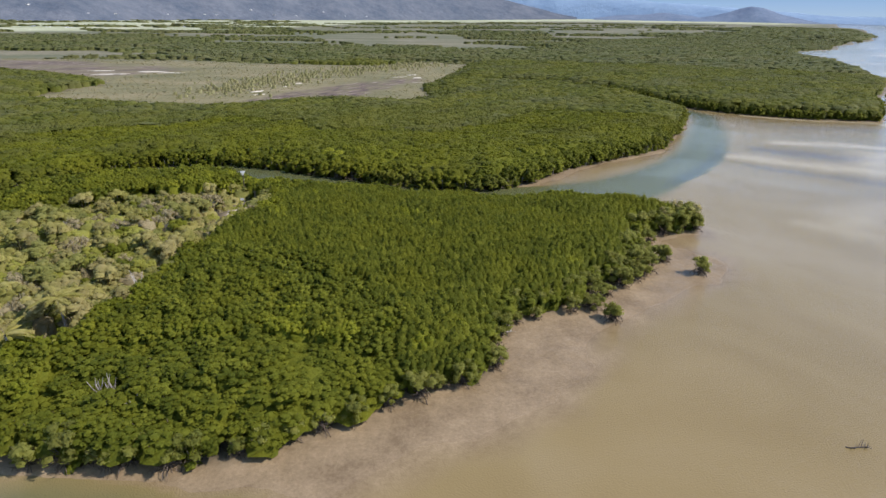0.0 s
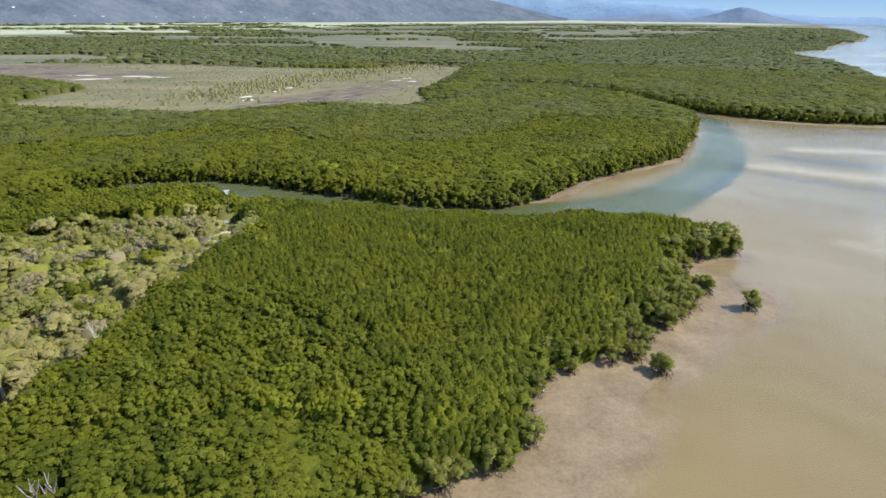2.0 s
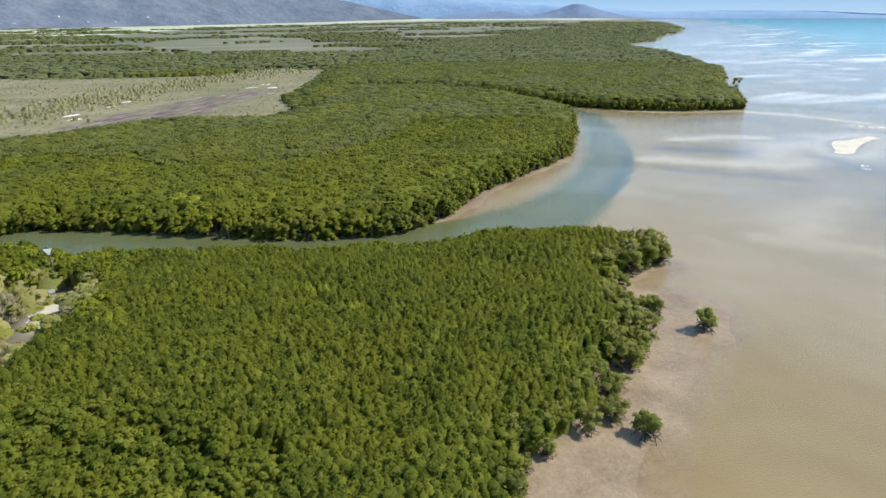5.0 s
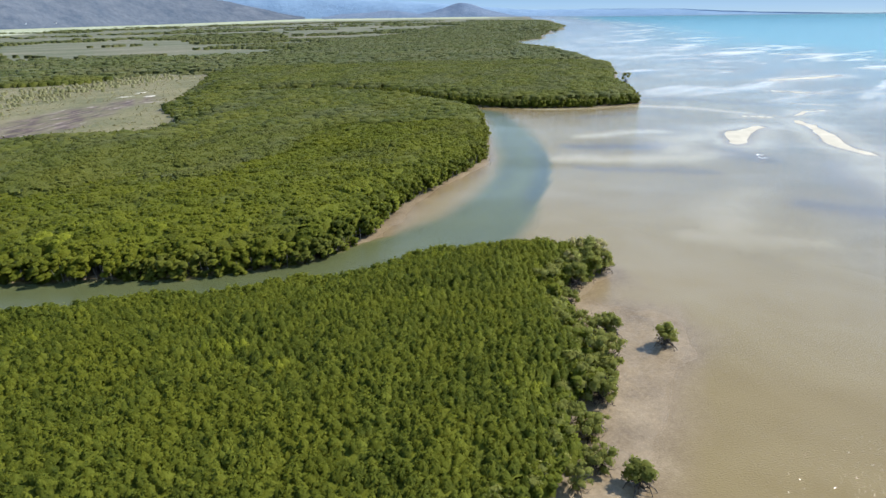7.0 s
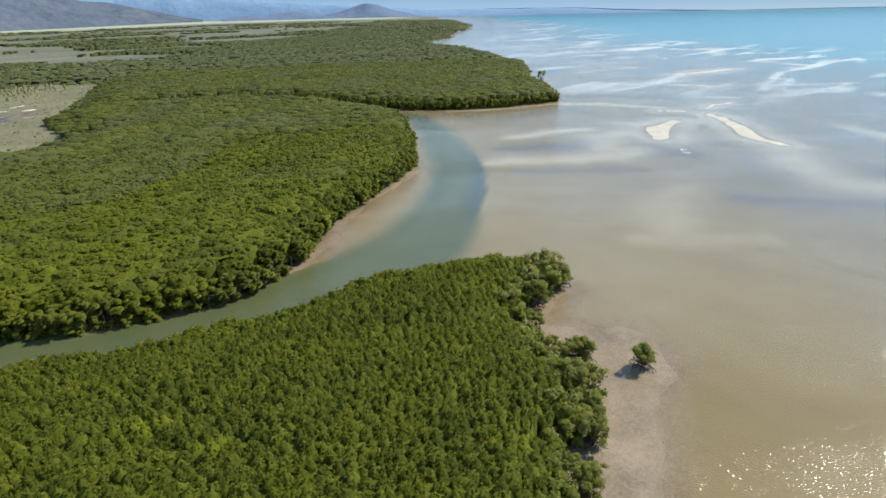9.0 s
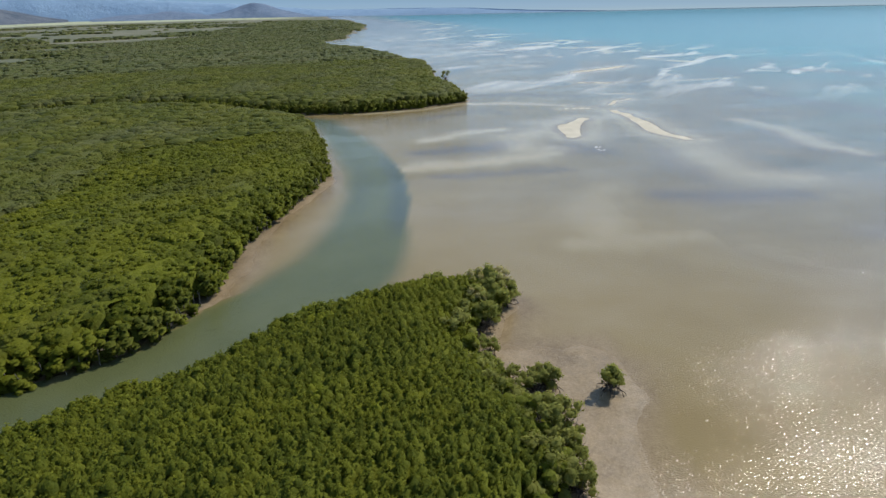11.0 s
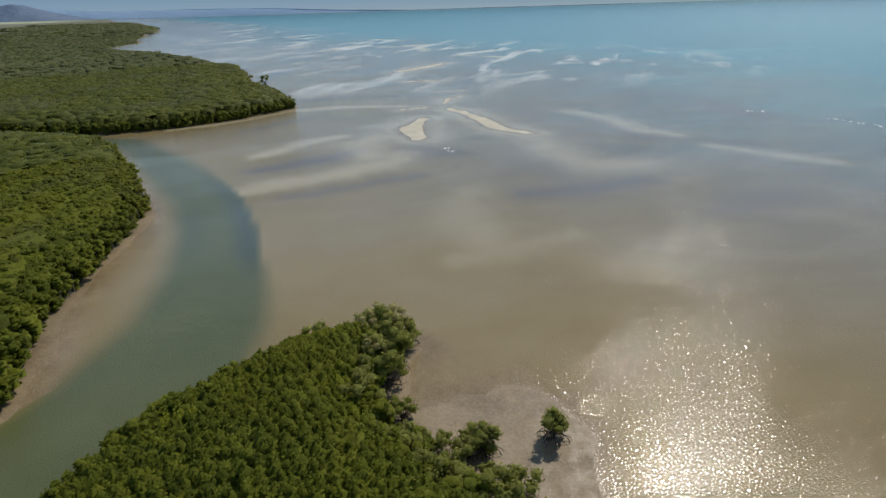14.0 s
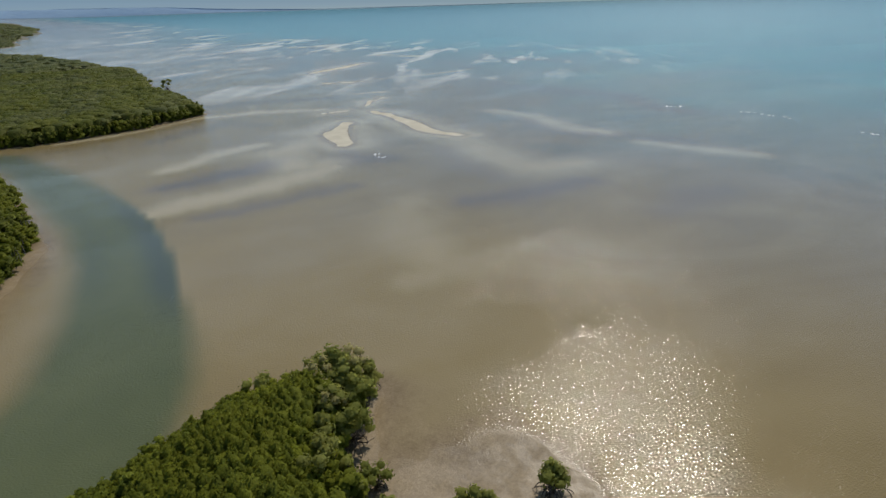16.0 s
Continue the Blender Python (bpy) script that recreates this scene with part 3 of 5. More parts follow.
# Aerial haze is painted into these slope colours, paler for the far range.
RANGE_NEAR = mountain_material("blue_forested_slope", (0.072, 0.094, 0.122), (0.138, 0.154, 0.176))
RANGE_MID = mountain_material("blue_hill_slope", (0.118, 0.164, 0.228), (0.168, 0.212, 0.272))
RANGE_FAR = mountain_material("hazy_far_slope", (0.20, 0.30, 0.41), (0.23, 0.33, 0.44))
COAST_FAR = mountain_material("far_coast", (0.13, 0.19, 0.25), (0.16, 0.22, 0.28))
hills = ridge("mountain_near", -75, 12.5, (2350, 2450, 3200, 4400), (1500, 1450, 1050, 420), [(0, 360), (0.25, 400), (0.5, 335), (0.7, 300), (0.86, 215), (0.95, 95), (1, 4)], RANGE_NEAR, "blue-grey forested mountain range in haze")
ridge("mountain_hill", 14, 24, 4 * (4300,), 4 * (300,), [(0, 14), (0.2, 34), (0.42, 40), (0.6, 58), (0.75, 44), (1, 14)], RANGE_MID, "low forested hill, dark blue with painted haze")
ridge("mountain_peak", 21.4, 32.6, 4 * (4350,), 4 * (320,), [(0, 18), (0.12, 26), (0.25, 44), (0.38, 78), (0.47, 104), (0.53, 104), (0.62, 76), (0.74, 44), (0.88, 18), (1, 2)], RANGE_MID, "rounded forested hill, blue with painted haze")
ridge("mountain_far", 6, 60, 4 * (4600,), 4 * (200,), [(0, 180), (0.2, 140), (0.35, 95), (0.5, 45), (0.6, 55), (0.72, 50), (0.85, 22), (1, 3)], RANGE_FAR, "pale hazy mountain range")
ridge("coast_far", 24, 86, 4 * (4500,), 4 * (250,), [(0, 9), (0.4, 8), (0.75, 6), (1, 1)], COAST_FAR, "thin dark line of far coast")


# ---- leaves, crowns and wood ----
def unit(v):
    return v / np.maximum(np.linalg.norm(v, axis=-1, keepdims=True), 1e-9)


def pack(*shapes):
    """Joins shapes, each of places, normals and triangles."""
    co, no, tri, base = [], [], [], 0
    for c, n, t in shapes:
        co.append(c)
        no.append(n)
        tri.append(t + base)
        base += len(c)
    return np.concatenate(co), np.concatenate(no), np.concatenate(tri)


def cards(centres, out, size, rng, soft=0.65):
    """Small bent leaf sprays at the centres, facing roughly outwards and shaded as part of their crown."""
    k = len(centres)
    out = unit(out)
    nrm = unit(out + rng.normal(0, 0.45, (k, 3)))
    t1 = unit(np.cross(nrm, rng.normal(0, 1, (k, 3))))
    t2 = np.cross(nrm, t1)
    s = size * rng.uniform(0.6, 1.35, (k, 1))
    a, b = t1 * s, t2 * s * rng.uniform(0.5, 0.85, (k, 1))
    droop = nrm * s * 0.25
    co = np.stack([centres - a - droop, centres - b, centres + a - droop, centres + b], 1)
    flip = np.einsum("ij,ij->i", np.cross(co[:, 1] - co[:, 0], co[:, 2] - co[:, 0]), out) < 0
    co[flip] = co[flip][:, ::-1]
    no = np.repeat(unit(out * soft + nrm * (1 - soft) + (0, 0, 0.55)), 4, 0)
    i = np.arange(k)[:, None] * 4
    tri = np.concatenate([i + [0, 1, 2], i + [0, 2, 3]])
    return co.reshape(-1, 3), no, tri


def dome(x, y, z, r, h, rng, rings=3, sides=7, low=-0.35, lump=0.14, up=0.5, skirt=0.0):
    """A lumpy rounded mass of leaves."""
    co = [(0, 0, 1)]
    for j in range(1, rings + 1):
        e = 1 - (1 - low) * (j / rings) ** 1.25
        for i in range(sides):
            a = 2 * math.pi * (i + 0.5 * (j % 2)) / sides
            w = math.sqrt(max(0, 1 - e * e))
            co.append((w * math.cos(a), w * math.sin(a), e))
    d = np.array(co)
    c = d * (1 + rng.normal(0, lump, (len(d), 1))) * (r, r, h)
    c[-sides:, 2] -= skirt
    tri = [(0, 1 + i, 1 + (i + 1) % sides) for i in range(sides)]
    for j in range(rings - 1):
        o = 1 + j * sides
        for i in range(sides):
            n = (i + 1) % sides
            if j % 2 == 0:
                tri += [(o + i, o + sides + i, o + n), (o + n, o + sides + i, o + sides + n)]
            else:
                tri += [(o + i, o + sides + i, o + sides + n), (o + i, o + sides + n, o + n)]
    tri = np.array(tri)
    face = np.cross(c[tri[:, 1]] - c[tri[:, 0]], c[tri[:, 2]] - c[tri[:, 0]])
    no = np.zeros_like(c)
    for k in range(3):
        np.add.at(no, tri[:, k], face)
    if (no * d).sum() < 0:
        tri, no = tri[:, ::-1].copy(), -no
    return c + (x, y, z), unit(unit(no) + 0.3 * unit(d) + (0, 0, up)), tri


def lobe(x, y, z, r, h, count, size, rng, low=-0.25, core=0.8, rings=3, sides=7):
    """A leafy lobe: an inner mass and sprays all over it."""
    e = rng.uniform(low, 1, count)
    a = rng.uniform(0, 2 * np.pi, count)
    w = np.sqrt(1 - e * e)
    d = np.stack([w * np.cos(a), w * np.sin(a), e], 1)
    c = np.array((x, y, z)) + d * (r, r, h) * (1 + rng.normal(0, 0.09, (count, 1)))
    return pack(cards(c, d + (0, 0, 0.3), size, rng), dome(x, y, z, r * core, h * core, rng, rings, sides, up=0.85))


def slender_crown(rng):
    h, r = rng.uniform(2.1, 2.7), rng.uniform(0.46, 0.64)
    return pack(dome(0, 0, -0.66 * h, r * 1.5, 0.46 * h, rng, 2, 5, 0.0, 0.1, 1.2, 1.4), lobe(0, 0, -0.5 * h, r, 0.5 * h, 14, 0.17, rng, -0.3, 0.9, 2, 6),
                lobe(rng.normal(0, 0.16), rng.normal(0, 0.16), -0.3 * h, r * 0.72, 0.32 * h, 9, 0.15, rng, -0.1, 0.88, 1, 5))


def round_crown(rng, filled=True):
    out = [lobe(0, 0, -1.6, 1.3, 1.15, 14, 0.2, rng)]
    if filled:
        out.append(dome(0, 0, -2.6, 1.7, 1.35, rng, 2, 7, 0.0, 0.1, 1.2, 1.5))
    else:
        for _ in range(4):
            a = rng.uniform(0, 6.28)
            out.append(lobe(1.1 * math.cos(a), 1.1 * math.sin(a), rng.uniform(-3.0, -2.0), 0.75, 0.7, 16, 0.22, rng, -0.4, 0.85, 2, 5))
    for k in range(11):
        a, d = 2.4 * k + rng.uniform(-0.4, 0.4), 1.5 * math.sqrt((k + 0.6) / 11)
        r = rng.uniform(0.34, 0.58)
        out.append(lobe(d * math.cos(a), d * math.sin(a), -0.5 - 0.42 * d * d + rng.uniform(-0.2, 0.2), r, r * 0.85, 11, 0.17, rng, -0.2, 0.88, 2, 5))
    return pack(*out)


def broad_crown(rng):
    out = [dome(0, 0, -2.0, 2.4, 1.55, rng, 2, 7, -0.2, 0.1, 0.9, 1.8)]
    for _ in range(9):
        a, d = rng.uniform(0, 6.28), 1.9 * math.sqrt(rng.uniform(0.02, 1))
        r = rng.uniform(0.45, 0.8)
        out.append(lobe(d * math.cos(a), d * math.sin(a), -0.62 - 0.16 * d + rng.uniform(-0.2, 0.12), r, r * 0.75, 4, 0.19, rng, -0.1, 0.9, 2, 5))
    return pack(*out)


def far_crown(rng):
    out = [dome(0, 0, -1.2, 3.0, 1.15, rng, 2, 7, -0.1, 0.16, 0.9, 4.6)]
    out.append(lobe(rng.normal(0, 1.0), rng.normal(0, 1.0), -0.75, 1.4, 0.8, 5, 0.42, rng, 0.0, 0.9, 2, 5))
    k = 11
    spots = rng.normal(0, 1.5, (k, 3)) * (1, 1, 0.25) + (0, 0, -0.45)
    out.append(cards(spots, spots * (0.3, 0.3, 0) + (0, 0, 1), 0.36, rng))
    return pack(*out)


def bank_crown(rng):
    """A crown that hangs down over the water's edge."""
    out = []
    for k in range(9):
        a, d = rng.uniform(0, 6.28), rng.uniform(0.2, 1.35)
        z = -0.7 - 0.32 * k + rng.uniform(-0.3, 0.3)
        r = rng.uniform(0.6, 0.95)
        out.append(lobe(d * math.cos(a), d * math.sin(a), z, r, r * 0.75, 6, 0.27, rng, -0.5, 0.9, 2, 5))
    return pack(*out)


def speck_crown(rng):
    return pack(dome(0, 0, -1.0, 4.1, 1.0, rng, 2, 5, 0.0, 0.24, 2.2, 4.0), cards(rng.normal(0, 1.5, (3, 3)) * (1, 1, 0.2) + (0, 0, -0.4), rng.normal(0, 0.4, (3, 3)) + (0, 0, 1), 0.8, rng))


def tuft(rng):
    return cards(rng.normal(0, 0.7, (5, 3)) * (1, 1, 0.25), rng.normal(0, 0.4, (5, 3)) + (0, 0, 1.2), 0.4, rng)


def templates(maker, count, seed):
    rng = np.random.default_rng(seed)
    return [maker(rng) for _ in range(count)]


def joined(name, shapes, places, tops, sizes, material, seed, label, category):
    """One mesh of many crowns: the shapes turned, scaled and set with their tops at the given heights."""
    rng = np.random.default_rng(seed)
    pick = rng.integers(0, len(shapes), len(places))
    turn = rng.uniform(0, 2 * np.pi, len(places))
    tint = rng.uniform(0, 1, len(places))
    co, no, tri, tints, base = [], [], [], [], 0
    for k, (pc, pn, pt) in enumerate(shapes):
        w = np.flatnonzero(pick == k)
        if not len(w):
            continue
        c, s, m = np.cos(turn[w])[:, None], np.sin(turn[w])[:, None], sizes[w][:, None]

        def turned(v):
            return v[None, :, 0] * c - v[None, :, 1] * s, v[None, :, 0] * s + v[None, :, 1] * c, v[None, :, 2] + 0 * c

        x, y, z = turned(pc)
        co.append(np.stack([x * m + places[w, 0][:, None], y * m + places[w, 1][:, None], z * m + tops[w][:, None]], -1).reshape(-1, 3))
        no.append(np.stack(turned(pn), -1).reshape(-1, 3))
        tri.append((pt[None] + (np.arange(len(w)) * len(pc) + base)[:, None, None]).reshape(-1, 3))
        tints.append(np.repeat(tint[w], len(pc)))
        base += len(w) * len(pc)
    ob = new(name, mesh_of(name, np.concatenate(co), np.concatenate(tri), dict(tint=np.concatenate(tints)), True, np.concatenate(no)))
    ob.data.materials.append(material)
    return tagged(ob, label, category, kind="stuff")


def understorey(name, low, high, step, material, keep, top, seed, label):
    """The closed leafy layer below the crowns: one uneven surface over the places that keep() takes."""
    r = np.random.default_rng(seed)
    gx, gy = np.meshgrid(np.arange(low[0], high[0], step), np.arange(low[1], high[1], step))
    ny, nx = gx.shape
    p = np.stack([gx.ravel(), gy.ravel()], 1) + r.uniform(-0.3, 0.3, (nx * ny, 2)) * step
    ok = keep(p)
    z = top(p) + r.normal(0, 0.16, len(p))
    i = (np.arange(ny - 1)[:, None] * nx + np.arange(nx - 1)).ravel()
    quads = np.stack([i, i + 1, i + 1 + nx, i + nx], 1)
    quads = quads[ok[quads].all(1)]
    used, again = np.unique(quads, return_inverse=True)
    co = np.column_stack([p[used], z[used]])
    ob = new(name, mesh_of(name, co, again.reshape(quads.shape), dict(tint=r.uniform(0.2, 0.8, len(co))), True))
    ob.data.materials.append(material)
    return tagged(ob, label, "mangrove", kind="stuff")


def tube(points, radii, sides=6):
    """A tapering round limb along points, closed at its tip."""
    p = np.asarray(points, float)
    co, no = [], []
    for k in range(len(p)):
        way = Vector(p[min(k + 1, len(p) - 1)] - p[max(k - 1, 0)]).normalized()
        u = way.orthogonal().normalized()
        v = way.cross(u)
        for i in range(sides):
            a = 2 * math.pi * i / sides
            d = np.array(u) * math.cos(a) + np.array(v) * math.sin(a)
            co.append(p[k] + d * radii[k])
            no.append(d)
    tri = []
    for k in range(len(p) - 1):
        for i in range(sides):
            n = (i + 1) % sides
            a, b, c, d = k * sides + i, k * sides + n, (k + 1) * sides + i, (k + 1) * sides + n
            tri += [(a, b, d), (a, d, c)]
    end = (len(p) - 1) * sides
    tri += [(end, end + i, end + i + 1) for i in range(1, sides - 1)]
    return np.array(co), np.array(no), np.array(tri)


def part(name, shape, material, parent, label="", at=None):
    """Links a shape, or a mesh that is already there, as one object under a thing or a part."""
    me = shape
    if not isinstance(shape, bpy.types.Mesh):
        co, no, tri = shape
        me = mesh_of(name, co, tri, None, True, no)
        me.materials.append(material)
    ob = new(name, me)
    ob.parent = parent
    if at is not None:
        ob.matrix_basis = at
    return tagged(ob, label)


def scatter(low, high, spacing, seed):
    """A jittered grid of places."""
    rng = np.random.default_rng(seed)
    gx, gy = np.meshgrid(np.arange(low[0], high[0], spacing), np.arange(low[1], high[1], spacing * 0.87))
    gx = gx + (np.arange(gx.shape[0]) % 2)[:, None] * spacing * 0.5
    p = np.stack([gx.ravel(), gy.ravel()], 1)
    return p + rng.uniform(-0.38, 0.38, p.shape) * spacing


def away(points, spots):
    """Which points keep clear of the spots, each x, y, radius."""
    ok = np.ones(len(points), bool)
    for x, y, r in spots:
        ok &= np.hypot(points[:, 0] - x, points[:, 1] - y) > r
    return ok


def in_sight(points):
    """Leaves out the far west of the island, which lies beyond the walk."""
    return np.arctan2(points[:, 0], points[:, 1] + 6) > radians(-47)


def canopy(points, inner):
    """Canopy height: low at the water's edge, higher inside, with swells."""
    creekside = ease(118, 132, points[:, 1]) * ease(46, 30, points[:, 0])
    tall = ease(-47, -56, points[:, 0])
    return 3.4 + (0.6 + 0.6 * ease(-22, -8, points[:, 0]) + 2.6 * tall) * creekside + (3.1 - 2.2 * creekside) * ease(0, 9, inner) + 0.5 * waviness(points, 8.0) + 0.5 * waviness(points, 23.0, 2.0)


GAPS = [(-37.5, 54.2, 2.3), (-53.5, 66.5, 3.6), (-55.5, 59, 2.6), (-46.5, 79.5, 2.2), (-46.2, 128, 2.4), (-46.6, 133, 2.3), (-46.0, 123, 2.3), (-48.2, 136.5, 1.4), (-46.4, 118, 1.6)]


# ---- mangrove trees ----
def wood_shape(rng, height, crown_low, spread, limbs, thick):
    """A trunk that forks into limbs under its crown."""
    lean = rng.normal(0, 0.12, 2) * height * 0.3
    mid = np.array((lean[0] * 0.5, lean[1] * 0.5, crown_low * 0.55))
    fork = np.array((lean[0], lean[1], crown_low))
    out = [tube([(0, 0, -0.15), mid, fork], [thick, thick * 0.85, thick * 0.7])]
    for k in range(limbs):
        a = 2 * math.pi * (k + rng.uniform(0, 0.6)) / limbs
        start = mid + (fork - mid) * rng.uniform(0.3, 1.0)
        d = spread * rng.uniform(0.5, 1.0)
        end = np.array((fork[0] + d * math.cos(a), fork[1] + d * math.sin(a), crown_low + (height - crown_low) * rng.uniform(0.35, 0.85)))
        bend = (start + end) / 2 + (0, 0, -0.1 * d)
        out.append(tube([start, bend, end], [thick * 0.55, thick * 0.4, thick * 0.15], 5))
    return pack(*out)


def prop_root(rng):
    """One stilt root: an arch from the trunk down into the mud."""
    d, h = rng.uniform(0.9, 2.1), rng.uniform(0.55, 1.15)
    side = rng.normal(0, 0.15)
    pts = [(0.05, 0, h), (d * 0.45, side * 0.5, h * 0.92), (d * 0.8, side, h * 0.5), (d, side * 1.2, -0.2)]
    return tube(pts, [0.075, 0.06, 0.05, 0.042], 5)


ROOTS = []


def fringe_tree(seed, height, lobes, spread, leaf, label, roots=7):
    """A mangrove on stilt roots, with an open lobed crown."""
    rng = np.random.default_rng(seed)
    if not ROOTS:
        for k in range(5):
            co, no, tri = prop_root(rng)
            ROOTS.append(mesh_of("prop_root", co, tri, None, True, no))
            ROOTS[-1].materials.append(BARK)
    ob = new("mangrove_tree")
    low = height * 0.26
    twigs = [wood_shape(rng, height, low, spread, 5, 0.10)]
    for k in range(26):
        a, d, z = rng.uniform(0, 6.28), spread * rng.uniform(0.15, 0.85), rng.uniform(0.15, low * 1.25)
        foot = np.array((d * math.cos(a), d * math.sin(a), z))
        twigs.append(tube([(0, 0, z * 0.7), foot, foot * (1.25, 1.25, 1) + (*rng.normal(0, 0.25, 2), rng.uniform(0.25, 0.7))], [0.055, 0.045, 0.014], 3))
    part("trunk", pack(*twigs), BARK, ob, "forked trunk with a tangle of dark low twigs")
    crown = []
    for k in range(lobes):
        a, d = rng.uniform(0, 6.28), spread * math.sqrt(rng.uniform(0, 1)) * 0.8
        r = rng.uniform(0.5, 0.85)
        z = height - 0.75 - 0.68 * height * rng.uniform(0.0, 1.0) * (0.35 + 0.65 * d / max(spread, 0.1))
        crown.append(lobe(d * math.cos(a), d * math.sin(a), z, r, r * 0.75, 26, 0.19, rng, -0.6, 0.76, 2, 6))
    part("crown", pack(*crown), leaf, ob)
    for k in range(roots):
        part("prop_root", ROOTS[k % 5], BARK, ob, "", pose(0, 0, 0, 0, 0, 360 * k / roots + rng.uniform(-18, 18)))
    return tagged(ob, label, "mangrove tree", "mangroves on the mud")


def settle(x, y):
    """Height of the ground at a place."""
    return float(survey(np.array([[x, y]], float))["height"][0])


FRINGE_LABEL = "green mangrove on stilt roots at the muddy shore"
LONE_LABEL = "lone green mangrove on stilt roots in tidal mud"
fringe_kinds = [fringe_tree(50 + k, h, n, w, LEAF_FRINGE, FRINGE_LABEL, 13) for k, (h, n, w) in enumerate([(4.4, 15, 1.9), (4.9, 17, 2.2), (3.6, 13, 1.7), (5.2, 18, 2.3), (4.0, 14, 2.0)])]
point_kinds = [fringe_tree(90 + k, h, 15, w, LEAF_FRINGE, "tall olive-green mangrove on stilt roots at the point", 9) for k, (h, w) in enumerate([(5.0, 2.0), (5.6, 2.2), (4.6, 1.8)])]
rng = np.random.default_rng(9)
shore_line = [np.array(q, float) for q in ISLAND[3:29]]
spots = []
for a, b in zip(shore_line, shore_line[1:]):
    steps = max(1, int(np.linalg.norm(b - a) / 2.6))
    for k in range(steps):
        c = a + (b - a) * (k + rng.uniform(0.1, 0.9)) / steps
        inward = np.array((-(b - a)[1], (b - a)[0])) / np.linalg.norm(b - a)
        first_row = c + inward * rng.uniform(0.0, 1.5)
        east_side = c[0] > 14 and 76 < c[1] < 122
        if not east_side or rng.uniform() < 0.22:
            spots.append((first_row[0], first_row[1], rng.uniform(0.72, 1.0)))
        if east_side:
            back_row = c + inward * rng.uniform(2.2, 3.6)
            spots.append((back_row[0], back_row[1], rng.uniform(0.95, 1.15)))
spots += [(41.4, 106.6, 0.9), (43.2, 102.1, 0.85), (39.9, 101.5, 1.0), (37.8, 96.3, 1.05), (39.6, 96.5, 1.0), (36.6, 94.0, 0.9), (32.4, 90.6, 1.0), (34.0, 90.0, 0.9), (26.8, 86.6, 0.85), (25.4, 81.4, 0.95), (22.2, 82.6, 1.0), (28.0, 84.6, 0.8), (45.1, 101.4, 0.92), (33.4, 88.9, 0.8), (16.4, 77.2, 0.85), (22.5, 79.5, 0.85), (26.4, 80.6, 0.72), (36.3, 91.6, 0.95), (40.2, 95.2, 0.95),
          (41.0, 98.6, 1.0), (42.3, 104.6, 0.85), (45.5, 111.0, 0.8), (50.2, 115.6, 0.95), (54.3, 117.2, 1.0), (58.2, 118.4, 1.1), (57.4, 121.5, 1.2), (38.4, 93.4, 0.8), (30.0, 85.6, 0.7),
          (274.0, 351.0, 1.5), (240, 331, 1.4), (238, 328, 1.2), (211, 277, 1.3), (206, 276, 1.2)]
placed = set()
for k, (x, y, size) in enumerate(spots):
    at_point = 47 < x < 63 and 112 < y < 128
    kind = point_kinds[k % 3] if at_point else fringe_kinds[k % len(fringe_kinds)]
    m = Matrix.Translation((x, y, settle(x, y) - 0.05)) @ pose(0, 0, 0, 0, 0, rng.uniform(0, 360)) @ Matrix.Scale(size, 4)
    if kind.name in placed:
        copy_thing(kind, m)
    else:
        kind.matrix_basis = m
        placed.add(kind.name)
for x, y, seed, height, lobes, spread in [(49.8, 95.2, 71, 3.9, 19, 1.4), (28.3, 77.4, 72, 3.3, 17, 1.45), (45.0, 100.9, 73, 3.7, 16, 1.25)]:
    one = fringe_tree(seed, height, lobes, spread, LEAF_FRINGE, LONE_LABEL, 20)
    one.matrix_basis = Matrix.Translation((x, y, settle(x, y) - 0.05))
# a thin-crowned tree stands above the point
for x, y, seed, height, spread in [(55.0, 121.5, 74, 7.2, 1.7), (58.0, 119.8, 75, 6.2, 1.6), (51.5, 118.5, 76, 5.8, 1.5)]:
    one = fringe_tree(seed, height, 9, spread, LEAF_PALE, "tall thin-crowned pale green mangrove at the point")
    one.matrix_basis = Matrix.Translation((x, y, settle(x, y)))


# ---- island mangrove wood ----
def western(points):
    return ease(0, -16, points[:, 0] + 0.6 * (points[:, 1] - 70) + 5 * waviness(points, 11)) * ease(100, 84, points[:, 1])


def behind(points):
    return (points[:, 0] < -36 + 3 * waviness(points, 6.0)) & (points[:, 1] > 112)


rng = np.random.default_rng(5)
p = scatter((-125, 40), (64, 150), 1.03, 11)
edge, wood = side_distance(p, ISLAND), side_distance(p, WOODLAND)
east = (p[:, 0] > 26) & (p[:, 1] > 82) & (p[:, 1] < 122)
keep = in_sight(p) & (edge > np.where(east, 3.6 + 1.2 * waviness(p, 4.0), 1.3)) & (wood < 0) & (western(p) < 0.5) & ~behind(p) & away(p, GAPS)
q, edge = p[keep], edge[keep]
tops, sizes = canopy(q, edge) + rng.normal(0, 0.17, len(q)), rng.uniform(0.85, 1.2, len(q))
lime = (waviness(q, 9.0, 7.0) + 0.5 * waviness(q, 3.0, 2.0) > 0.86) & (rng.uniform(0, 1, len(q)) < 0.55)
joined("mangrove_thicket", templates(slender_crown, 14, 1), q[~lime], tops[~lime], sizes[~lime], LEAF_YOUNG, 2, "dense young mangroves with narrow green crowns", "mangrove")
joined("lime_mangroves", templates(slender_crown, 4, 8), q[lime], tops[lime] + 0.2, sizes[lime], LEAF_LIME, 3, "young mangroves with bright yellow-green leaves", "mangrove")
